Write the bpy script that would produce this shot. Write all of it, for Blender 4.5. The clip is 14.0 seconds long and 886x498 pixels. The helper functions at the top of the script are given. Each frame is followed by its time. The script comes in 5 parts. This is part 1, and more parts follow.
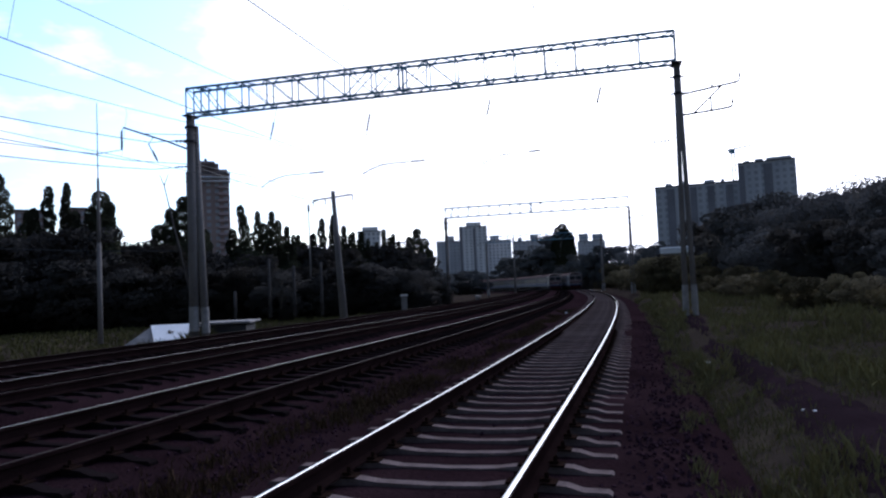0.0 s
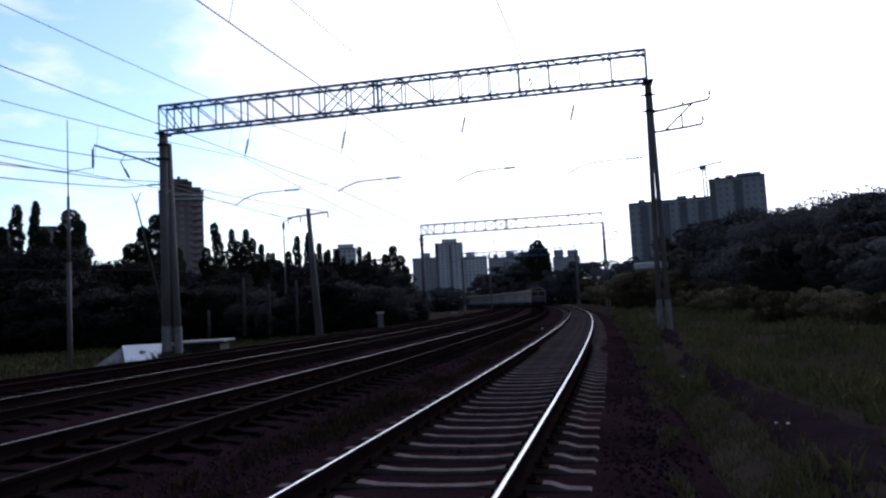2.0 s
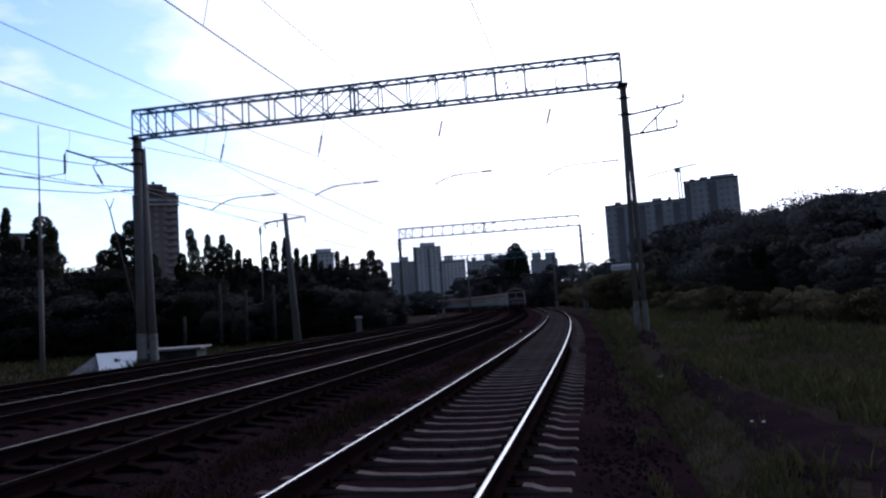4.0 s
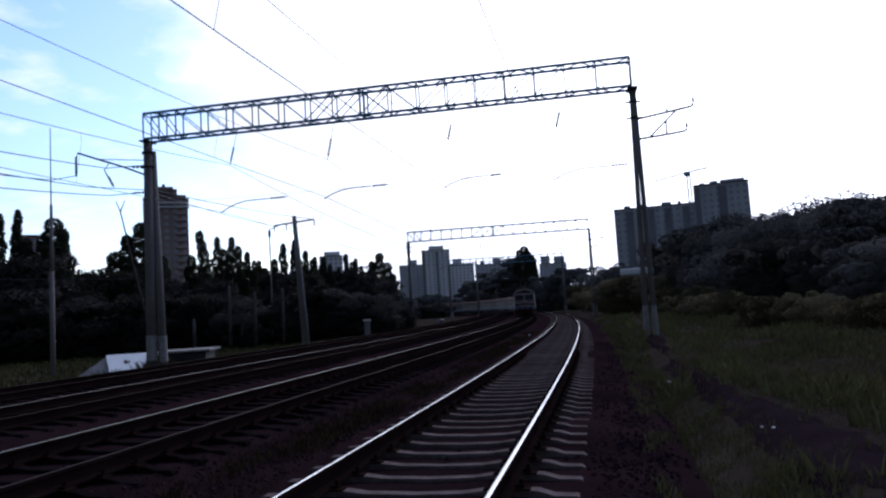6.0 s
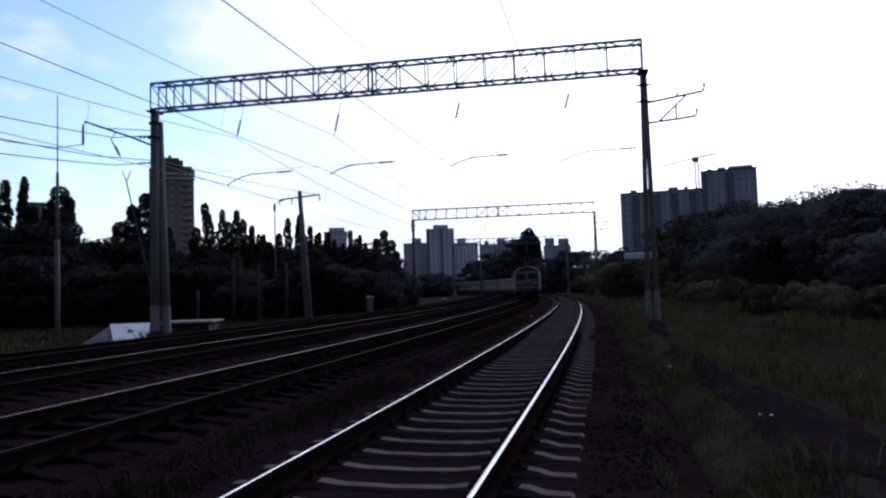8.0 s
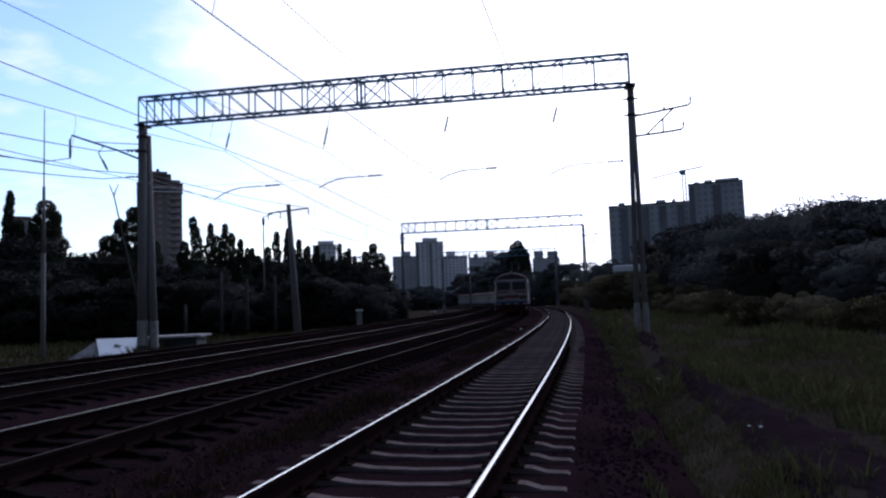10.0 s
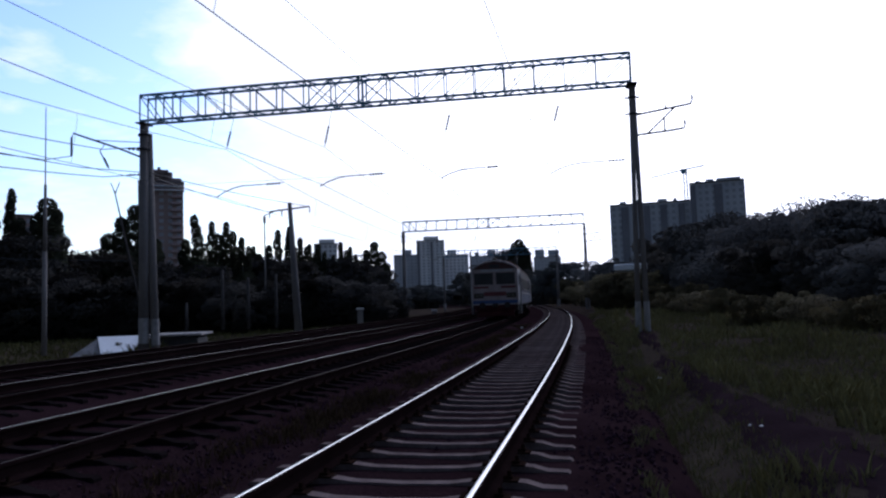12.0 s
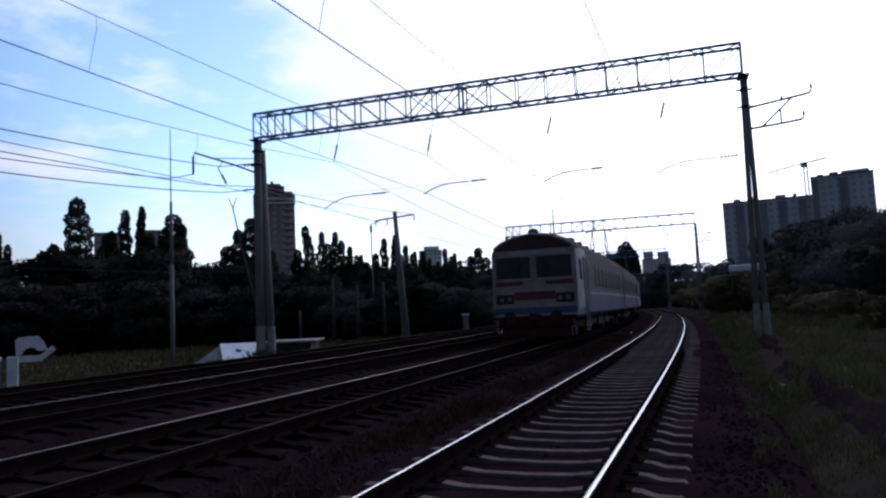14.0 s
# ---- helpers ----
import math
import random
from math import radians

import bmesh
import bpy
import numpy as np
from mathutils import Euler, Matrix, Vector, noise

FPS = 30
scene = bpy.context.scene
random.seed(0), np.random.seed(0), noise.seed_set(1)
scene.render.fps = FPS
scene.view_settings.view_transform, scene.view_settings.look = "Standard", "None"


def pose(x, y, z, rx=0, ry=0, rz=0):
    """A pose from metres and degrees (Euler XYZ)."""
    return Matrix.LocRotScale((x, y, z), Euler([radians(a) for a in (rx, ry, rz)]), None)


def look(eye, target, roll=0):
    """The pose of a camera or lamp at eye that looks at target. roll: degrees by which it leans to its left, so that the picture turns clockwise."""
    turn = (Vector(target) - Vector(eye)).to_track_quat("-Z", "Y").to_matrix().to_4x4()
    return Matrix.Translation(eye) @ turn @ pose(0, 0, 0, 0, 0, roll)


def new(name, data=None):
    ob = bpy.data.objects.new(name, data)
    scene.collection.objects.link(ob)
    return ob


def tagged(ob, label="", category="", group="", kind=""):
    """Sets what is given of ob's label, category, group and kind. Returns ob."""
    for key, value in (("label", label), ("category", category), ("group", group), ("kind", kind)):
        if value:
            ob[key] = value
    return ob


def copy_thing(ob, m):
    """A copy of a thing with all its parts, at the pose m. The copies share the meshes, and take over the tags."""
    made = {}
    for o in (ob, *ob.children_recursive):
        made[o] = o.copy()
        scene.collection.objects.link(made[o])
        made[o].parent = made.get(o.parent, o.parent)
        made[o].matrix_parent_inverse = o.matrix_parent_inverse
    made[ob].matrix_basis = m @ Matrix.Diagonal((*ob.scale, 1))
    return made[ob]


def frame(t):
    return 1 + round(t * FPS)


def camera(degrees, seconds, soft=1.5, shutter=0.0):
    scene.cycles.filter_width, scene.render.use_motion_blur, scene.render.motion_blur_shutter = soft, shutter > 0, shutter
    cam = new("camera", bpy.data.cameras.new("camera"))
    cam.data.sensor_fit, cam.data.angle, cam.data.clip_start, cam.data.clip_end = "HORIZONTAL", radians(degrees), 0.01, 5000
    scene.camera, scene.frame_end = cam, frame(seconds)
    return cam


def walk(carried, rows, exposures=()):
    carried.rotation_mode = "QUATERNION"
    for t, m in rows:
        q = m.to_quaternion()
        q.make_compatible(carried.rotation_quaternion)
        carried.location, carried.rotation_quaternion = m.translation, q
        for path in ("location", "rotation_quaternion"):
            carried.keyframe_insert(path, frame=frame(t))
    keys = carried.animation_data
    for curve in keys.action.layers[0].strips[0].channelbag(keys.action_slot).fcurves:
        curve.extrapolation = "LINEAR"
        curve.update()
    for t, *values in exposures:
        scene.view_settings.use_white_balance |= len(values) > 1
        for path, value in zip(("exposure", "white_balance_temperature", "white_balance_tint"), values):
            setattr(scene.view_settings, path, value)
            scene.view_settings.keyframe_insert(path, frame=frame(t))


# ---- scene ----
cam = camera(63.7, 14.0, soft=2.3)
PATH = [
    (0.0, pose(0, 0, 1.476, 93.27, 2.55, 16.66)),
    (0.3, pose(0, 0, 1.476, 93.67, 2.65, 16.16)),
    (0.5, pose(0, 0, 1.476, 93.91, 2.82, 16.69)),
    (0.7, pose(0, 0, 1.476, 94.38, 3.35, 16.01)),
    (1.0, pose(0, 0, 1.476, 94.63, 4.38, 14.69)),
    (1.2, pose(0, 0, 1.476, 94.45, 4.52, 16.41)),
    (1.5, pose(0, 0, 1.476, 93.91, 2.70, 17.30)),
    (1.8, pose(0, 0, 1.476, 94.49, 3.02, 15.88)),
    (2.0, pose(0, 0, 1.476, 94.53, 3.05, 14.76)),
    (2.5, pose(0, 0, 1.476, 94.99, 3.36, 13.35)),
    (3.0, pose(0, 0, 1.476, 94.76, 3.74, 13.43)),
    (5.3, pose(0, 0, 1.476, 94.75, 3.62, 12.52)),
    (5.5, pose(0, 0, 1.476, 95.02, 3.57, 12.91)),
    (6.0, pose(0, 0, 1.476, 95.03, 3.43, 13.72)),
    (6.2, pose(0, 0, 1.476, 94.94, 3.43, 13.92)),
    (6.5, pose(0, 0, 1.476, 95.34, 4.08, 16.04)),
    (6.8, pose(0, 0, 1.476, 96.20, 3.70, 16.35)),
    (7.0, pose(0, 0, 1.476, 95.66, 3.61, 16.74)),
    (7.2, pose(0, 0, 1.476, 95.19, 3.46, 16.64)),
    (7.5, pose(0, 0, 1.476, 93.00, 2.37, 16.21)),
    (7.7, pose(0, 0, 1.476, 92.60, 1.22, 14.41)),
    (8.0, pose(0, 0, 1.476, 93.35, 1.77, 13.95)),
    (8.5, pose(0, 0, 1.476, 93.67, 1.76, 13.36)),
    (8.7, pose(0, 0, 1.476, 93.95, 1.99, 13.44)),
    (11.0, pose(0, 0, 1.476, 94.40, 1.95, 12.99)),
    (11.5, pose(0, 0, 1.476, 94.31, 2.00, 13.15)),
    (12.0, pose(0, 0, 1.476, 94.26, 1.92, 13.18)),
    (12.5, pose(0, 0, 1.476, 94.60, 1.99, 13.84)),
    (13.0, pose(0, 0, 1.476, 95.18, 1.85, 15.30)),
    (13.5, pose(0, 0, 1.476, 94.78, 2.12, 18.33)),
    (14.0, pose(0, 0, 1.476, 95.03, 2.59, 21.60)),
]
walk(cam, PATH, [(0.0, 0.6, 5700, 17), (0.8, 0.38, 5700, 18), (3.0, 0.05, 5650, 19), (5.5, 0.1, 5650, 19), (7.0, 0.08, 5650, 19), (7.5, -0.15, 5600, 19), (8.5, -0.03, 5600, 19), (13.0, 0.05, 5600, 19), (14.0, -0.03, 5600, 19)])

# ---- world, sun ----
EYE_Z = 1.476
SUN_AZ, SUN_EL = -8.0, 29.0


def polar(az, d, z=0.0):
    """A place d metres from the camera's stand, az degrees to the left of the y axis."""
    return Vector((-math.sin(radians(az)) * d, math.cos(radians(az)) * d, z))


def height(el, d):
    return EYE_Z + d * math.tan(radians(el))


sun_dir = Vector((math.sin(radians(-SUN_AZ)) * math.cos(radians(SUN_EL)), math.cos(radians(SUN_AZ)) * math.cos(radians(SUN_EL)), math.sin(radians(SUN_EL))))


def make_world():
    w = bpy.data.worlds.new("sky")
    scene.world = w
    w.use_nodes = True
    nt = w.node_tree
    nt.nodes.clear()
    n = nt.nodes.new
    ln = nt.links.new
    out, bg = n("ShaderNodeOutputWorld"), n("ShaderNodeBackground")
    sky = n("ShaderNodeTexSky")
    sky.sky_type = "NISHITA"
    sky.sun_disc = False
    sky.sun_elevation = radians(SUN_EL)
    sky.sun_rotation = radians(-SUN_AZ)
    sky.air_density, sky.dust_density, sky.ozone_density = 1.3, 1.0, 2.0
    tc = n("ShaderNodeTexCoord")
    sep = n("ShaderNodeSeparateXYZ")
    ln(tc.outputs["Generated"], sep.inputs[0])

    def op(kind, a, b):
        m = n("ShaderNodeMath")
        m.operation = kind
        for i, v in enumerate((a, b)):
            if isinstance(v, (int, float)):
                m.inputs[i].default_value = v
            else:
                ln(v, m.inputs[i])
        return m.outputs[0]

    # cloud layer: the direction projected on a plane overhead
    up = op("ADD", op("MAXIMUM", sep.outputs[2], 0.0), 0.14)
    comb = n("ShaderNodeCombineXYZ")
    ln(op("DIVIDE", sep.outputs[0], up), comb.inputs[0])
    ln(op("DIVIDE", sep.outputs[1], up), comb.inputs[1])
    noi = n("ShaderNodeTexNoise")
    noi.inputs["Scale"].default_value = 1.9
    noi.inputs["Detail"].default_value = 7
    noi.inputs["Roughness"].default_value = 0.55
    ln(comb.outputs[0], noi.inputs["Vector"])
    # haze and thin cloud are thickest towards the sun
    dot = n("ShaderNodeVectorMath")
    dot.operation = "DOT_PRODUCT"
    ln(tc.outputs["Generated"], dot.inputs[0])
    dot.inputs[1].default_value = sun_dir
    glow = n("ShaderNodeMapRange")
    glow.inputs["From Min"].default_value, glow.inputs["From Max"].default_value = 0.72, 0.98
    glow.interpolation_type = "SMOOTHSTEP"
    ln(dot.outputs["Value"], glow.inputs["Value"])
    cover = op("ADD", noi.outputs["Fac"], op("MULTIPLY", glow.outputs[0], 0.55))
    ramp = n("ShaderNodeMapRange")
    ramp.inputs["From Min"].default_value, ramp.inputs["From Max"].default_value = 0.49, 0.66
    ln(cover, ramp.inputs["Value"])
    cloud = n("ShaderNodeMix")
    cloud.data_type = "RGBA"
    cloud.inputs["A"].default_value = (1.5, 1.6, 1.8, 1)
    cloud.inputs["B"].default_value = (10.5, 10.8, 11.2, 1)
    lit = n("ShaderNodeMapRange")
    lit.inputs["From Min"].default_value, lit.inputs["From Max"].default_value = 0.25, 0.66
    lit.interpolation_type = "SMOOTHSTEP"
    ln(dot.outputs["Value"], lit.inputs["Value"])
    ln(lit.outputs[0], cloud.inputs["Factor"])
    core = n("ShaderNodeMix")
    core.data_type = "RGBA"
    middle = n("ShaderNodeMapRange")
    middle.inputs["From Min"].default_value, middle.inputs["From Max"].default_value = 0.82, 0.98
    middle.interpolation_type = "SMOOTHSTEP"
    ln(dot.outputs["Value"], middle.inputs["Value"])
    ln(middle.outputs[0], core.inputs["Factor"])
    ln(cloud.outputs["Result"], core.inputs["A"])
    core.inputs["B"].default_value = (22, 22, 22, 1)
    mix = n("ShaderNodeMix")
    mix.data_type = "RGBA"
    ln(ramp.outputs[0], mix.inputs["Factor"])
    blue = n("ShaderNodeMix")
    blue.data_type = "RGBA"
    ln(lit.outputs[0], blue.inputs["Factor"])
    dim = n("ShaderNodeVectorMath")
    dim.operation = "SCALE"
    dim.inputs["Scale"].default_value = 0.45
    ln(sky.outputs[0], dim.inputs[0])
    ln(dim.outputs[0], blue.inputs["A"])
    bright = n("ShaderNodeVectorMath")
    bright.operation = "MULTIPLY"
    bright.inputs[1].default_value = (1.72, 1.8, 2.0)
    ln(sky.outputs[0], bright.inputs[0])
    ln(bright.outputs[0], blue.inputs["B"])
    ln(blue.outputs["Result"], mix.inputs["A"])
    ln(core.outputs["Result"], mix.inputs["B"])
    ln(mix.outputs["Result"], bg.inputs["Color"])
    bg.inputs["Strength"].default_value = 0.1
    ln(bg.outputs[0], out.inputs[0])


make_world()
sun = new("sun", bpy.data.lights.new("sun", "SUN"))
sun.data.energy, sun.data.angle, sun.data.color = 0.35, radians(12), (1, 0.95, 0.87)
sun.matrix_world = look(sun_dir * 50, (0, 0, 0))
scene.view_settings.exposure = 0.0


# ---- materials ----
def material(name, dark, light, rough=0.8, metal=0.0, scale=4.0, fine=40.0, bump=0.3, spec=0.3, random_tone=0.0, stretch=(1, 1, 1), crown=0.0):
    """A surface whose colour wanders between two tones at two scales, with a fine relief."""
    m = bpy.data.materials.new(name)
    m.use_nodes = True
    nt = m.node_tree
    n, ln = nt.nodes.new, nt.links.new
    b = nt.nodes["Principled BSDF"]
    b.inputs["Roughness"].default_value, b.inputs["Metallic"].default_value = rough, metal
    b.inputs["Specular IOR Level"].default_value = spec
    tc, mp = n("ShaderNodeTexCoord"), n("ShaderNodeMapping")
    mp.inputs["Scale"].default_value = stretch
    ln(tc.outputs["Object"], mp.inputs["Vector"])
    big, small = n("ShaderNodeTexNoise"), n("ShaderNodeTexNoise")
    big.inputs["Scale"].default_value, small.inputs["Scale"].default_value = scale, fine
    big.inputs["Detail"].default_value, small.inputs["Detail"].default_value = 5, 4
    ln(mp.outputs[0], big.inputs["Vector"])
    ln(mp.outputs[0], small.inputs["Vector"])
    add = n("ShaderNodeMath")
    add.operation = "MULTIPLY_ADD"
    ln(small.outputs["Fac"], add.inputs[0])
    add.inputs[1].default_value = 0.6
    ln(big.outputs["Fac"], add.inputs[2])
    fac = add.outputs[0]
    if random_tone:
        info = n("ShaderNodeObjectInfo")
        geo = n("ShaderNodeNewGeometry")
        s = n("ShaderNodeMath")
        s.operation = "ADD"
        ln(info.outputs["Random"], s.inputs[0])
        ln(geo.outputs["Random Per Island"], s.inputs[1])
        r = n("ShaderNodeMath")
        r.operation = "MULTIPLY_ADD"
        ln(s.outputs[0], r.inputs[0])
        r.inputs[1].default_value = random_tone
        ln(fac, r.inputs[2])
        fac = r.outputs[0]
    mr = n("ShaderNodeMapRange")
    mr.inputs["From Min"].default_value = 0.5 + random_tone * 0.5
    mr.inputs["From Max"].default_value = 1.1 + random_tone * 1.5
    ln(fac, mr.inputs["Value"])
    mix = n("ShaderNodeMix")
    mix.data_type = "RGBA"
    mix.inputs["A"].default_value, mix.inputs["B"].default_value = (*dark, 1), (*light, 1)
    ln(mr.outputs[0], mix.inputs["Factor"])
    ln(mix.outputs["Result"], b.inputs["Base Color"])
    if crown:
        # leaves hang at all angles, so the crown as a whole is lit like a rounded body
        off = n("ShaderNodeVectorMath")
        off.operation = "SUBTRACT"
        off.inputs[1].default_value = (0, 0, crown)
        ln(tc.outputs["Object"], off.inputs[0])
        tr = n("ShaderNodeVectorTransform")
        tr.vector_type, tr.convert_from, tr.convert_to = "NORMAL", "OBJECT", "WORLD"
        ln(off.outputs[0], tr.inputs[0])
        geo2 = n("ShaderNodeNewGeometry")
        half = n("ShaderNodeVectorMath")
        half.operation = "MULTIPLY_ADD"
        half.inputs[1].default_value = (0.45, 0.45, 0.45)
        ln(geo2.outputs["Normal"], half.inputs[0])
        ln(tr.outputs[0], half.inputs[2])
        nrm = n("ShaderNodeVectorMath")
        nrm.operation = "NORMALIZE"
        ln(half.outputs[0], nrm.inputs[0])
        ln(nrm.outputs[0], b.inputs["Normal"])
    elif bump:
        bp = n("ShaderNodeBump")
        bp.inputs["Strength"].default_value, bp.inputs["Distance"].default_value = bump, 0.02
        ln(small.outputs["Fac"], bp.inputs["Height"])
        ln(bp.outputs[0], b.inputs["Normal"])
    return m


M_BALLAST = material("ballast_gravel", (0.0082, 0.0042, 0.0056), (0.030, 0.0166, 0.0198), 0.95, scale=0.7, fine=22, bump=1.0, spec=0.0)
M_STONE = material("loose_stones", (0.018, 0.0095, 0.014), (0.055, 0.03, 0.041), 0.95, scale=3, fine=30, spec=0.0, random_tone=0.3)
M_GRASS_GROUND = material("grassy_ground", (0.021, 0.014, 0.0165), (0.05, 0.041, 0.029), 0.97, scale=0.35, fine=9, bump=0.8, spec=0.0)
M_PATH = material("trodden_earth", (0.011, 0.0068, 0.009), (0.027, 0.0175, 0.0215), 0.95, scale=1.2, fine=18, bump=0.6, spec=0.0)
M_BLADE = material("grass_blades", (0.084, 0.073, 0.036), (0.235, 0.21, 0.096), 0.9, scale=0.4, fine=4, bump=0, spec=0.0, random_tone=0.35)
# Lush green, with the trees' shade put into its darker tone.
M_MEADOW = material("shaded_lush_meadow_grass", (0.04, 0.037, 0.017), (0.125, 0.115, 0.048), 0.9, scale=0.12, fine=3, bump=0, spec=0.0, random_tone=0.35)
M_OLD_POST = material("dark_grey_post", (0.04, 0.037, 0.037), (0.1, 0.092, 0.09), 0.95, scale=2.0, fine=30, spec=0.0)
M_WEED = material("dry_weeds", (0.032, 0.018, 0.013), (0.085, 0.058, 0.03), 0.9, scale=0.5, fine=4, bump=0, spec=0.02, random_tone=0.35)
M_SLEEPER = material("sleeper_concrete", (0.05, 0.037, 0.037), (0.2, 0.155, 0.15), 0.97, scale=5, fine=45, bump=0.5, spec=0.0, random_tone=0.25)
M_SLEEPER_DIRTY = material("oily_dirty_sleeper", (0.004, 0.003, 0.0033), (0.021, 0.0155, 0.0165), 0.95, scale=2.2, fine=30, bump=0.3, spec=0.0, random_tone=0.3)
M_RAIL_SIDE = material("rusty_rail_steel", (0.007, 0.004, 0.0045), (0.018, 0.0105, 0.0105), 0.95, 0.0, scale=2, fine=50, spec=0.0)
M_RAIL_TOP = material("polished_rail_head", (0.36, 0.37, 0.39), (0.5, 0.51, 0.53), 0.26, 1.0, scale=1.5, fine=30, bump=0.05)
# Two duller head tones hold the weaker sheen of the other rails.
M_RAIL_MID = material("dim_sheen_rail_head", (0.15, 0.15, 0.155), (0.26, 0.26, 0.265), 0.32, 1.0, scale=1.5, fine=30, bump=0.05)
M_RAIL_DULL = material("faint_sheen_rail_head", (0.035, 0.028, 0.028), (0.075, 0.06, 0.058), 0.6, 0.4, scale=1.5, fine=30, bump=0.05)
M_CLIP = material("rusty_fastening", (0.008, 0.0045, 0.0042), (0.022, 0.013, 0.0105), 0.95, 0.0, scale=8, fine=60, spec=0.0)
M_CONCRETE = material("weathered_concrete", (0.11, 0.1, 0.1), (0.25, 0.23, 0.22), 0.9, scale=1.2, fine=35, stretch=(1, 1, 0.25), spec=0.05)
M_WHITEWASH = material("whitewashed_concrete", (0.4, 0.39, 0.39), (0.7, 0.68, 0.67), 0.9, scale=3, fine=30)
M_FADED_WHITE = material("faded_whitewash", (0.16, 0.15, 0.15), (0.34, 0.32, 0.31), 0.95, scale=3, fine=30, spec=0.05)
# Grey steel with the blue tinge of sky glare put into its colour.
M_STEEL = material("glare_tinted_grey_steel", (0.1, 0.23, 0.34), (0.17, 0.33, 0.45), 0.7, 0.0, scale=3, fine=40, spec=0.4)
M_STEEL_DARK = material("dark_steel_fittings", (0.02, 0.02, 0.025), (0.05, 0.05, 0.055), 0.6, 0.4, scale=4, fine=40)
M_WIRE = material("oxidised_copper_wire", (0.02, 0.025, 0.03), (0.05, 0.055, 0.06), 0.6, 0.5, scale=5, fine=40, bump=0)
M_INSULATOR = material("glazed_brown_insulator", (0.03, 0.02, 0.018), (0.06, 0.04, 0.035), 0.3, scale=6, fine=30, bump=0, spec=0.5)
M_BARK = material("grey_bark", (0.03, 0.025, 0.02), (0.1, 0.085, 0.07), 0.95, scale=3, fine=25, bump=0.8, stretch=(1, 1, 0.3))
M_POPLAR = material("poplar_leaves", (0.02, 0.021, 0.016), (0.058, 0.062, 0.035), 0.9, scale=0.6, fine=3, bump=0, spec=0.02, random_tone=0.35, crown=5.0)
M_LEAF = material("broad_leaves", (0.033, 0.03, 0.03), (0.054, 0.05, 0.043), 0.9, scale=0.5, fine=3, bump=0, spec=0.02, random_tone=0.35, crown=3.0)
M_BUSH = material("shrub_leaves", (0.052, 0.043, 0.028), (0.17, 0.14, 0.072), 0.9, scale=0.8, fine=4, bump=0, spec=0.02, random_tone=0.35, crown=0.5)
# Leaf tones raised to carry the pale haze over the thicket.
M_THICKET = material("hazy_thicket_leaves", (0.098, 0.092, 0.088), (0.128, 0.12, 0.11), 0.95, scale=0.5, fine=3, bump=0, spec=0.0, random_tone=0.35, crown=3.0)
# Distance haze is mixed into the colour of these far leaves.
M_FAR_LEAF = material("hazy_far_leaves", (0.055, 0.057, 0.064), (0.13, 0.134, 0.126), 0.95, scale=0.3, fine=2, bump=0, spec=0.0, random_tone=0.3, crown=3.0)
# Panel walls are coloured paler so that distance haze shows in them.
M_PANEL_GREY = material("hazy_grey_panel_wall", (0.42, 0.43, 0.47), (0.58, 0.59, 0.62), 0.9, scale=0.06, fine=0.8, bump=0)
M_PANEL_LIGHT = material("hazy_pale_panel_wall", (0.66, 0.67, 0.7), (0.8, 0.8, 0.81), 0.9, scale=0.06, fine=0.8, bump=0)
M_BRICK_TOWER = material("brown_brick_wall", (0.26, 0.19, 0.18), (0.4, 0.31, 0.29), 0.9, scale=0.08, fine=1.2, bump=0)
M_LOGGIA = material("shaded_loggias", (0.16, 0.16, 0.18), (0.27, 0.27, 0.3), 0.8, scale=0.08, fine=1.2, bump=0, spec=0.05)
M_BALCONY = material("pinkish_parapets", (0.32, 0.24, 0.235), (0.46, 0.36, 0.35), 0.9, scale=0.2, fine=2, bump=0)
M_WINDOW_FAR = material("far_window_glass", (0.24, 0.245, 0.27), (0.42, 0.43, 0.46), 0.4, scale=0.3, fine=2, bump=0, spec=0.05, random_tone=0.4)
M_ROOF_FAR = material("tar_roof", (0.08, 0.08, 0.09), (0.14, 0.14, 0.15), 0.9, scale=0.2, fine=2, bump=0)
M_SHEET_WHITE = material("white_sheet_roof", (0.7, 0.7, 0.71), (0.88, 0.88, 0.88), 0.5, scale=1.5, fine=14, bump=0.1)
# Cream darkened in the colour to dim the sky's light on the flanks.
M_TRAIN_CREAM = material("dimmed_cream_grey_paint", (0.042, 0.038, 0.041), (0.1, 0.091, 0.095), 0.75, scale=1.2, fine=18, bump=0.05, spec=0.08)
M_TRAIN_FRONT = material("soiled_cab_paint", (0.17, 0.13, 0.132), (0.36, 0.295, 0.29), 0.65, scale=1.6, fine=14, bump=0.06, spec=0.2, stretch=(1, 1, 0.6))
M_TRAIN_FADED = material("faded_grey_blue_paint", (0.026, 0.036, 0.075), (0.058, 0.075, 0.13), 0.6, scale=1.2, fine=14, bump=0.05, spec=0.2, stretch=(1, 0.4, 1))
M_TRAIN_PALE = material("pale_cab_paint", (0.2, 0.195, 0.2), (0.4, 0.39, 0.39), 0.6, scale=2.0, fine=18, bump=0.05, spec=0.2)
M_TRAIN_BLUE = material("blue_paint", (0.015, 0.035, 0.12), (0.035, 0.075, 0.2), 0.5, scale=1.2, fine=18, bump=0.05, spec=0.4)
M_TRAIN_RED = material("faded_red_paint", (0.06, 0.012, 0.016), (0.15, 0.035, 0.04), 0.7, scale=1.5, fine=18, bump=0.05, spec=0.4)
M_TRAIN_ROOF = material("sooty_roof_paint", (0.042, 0.022, 0.022), (0.1, 0.056, 0.053), 0.9, scale=0.8, fine=10, bump=0.1, spec=0.05)
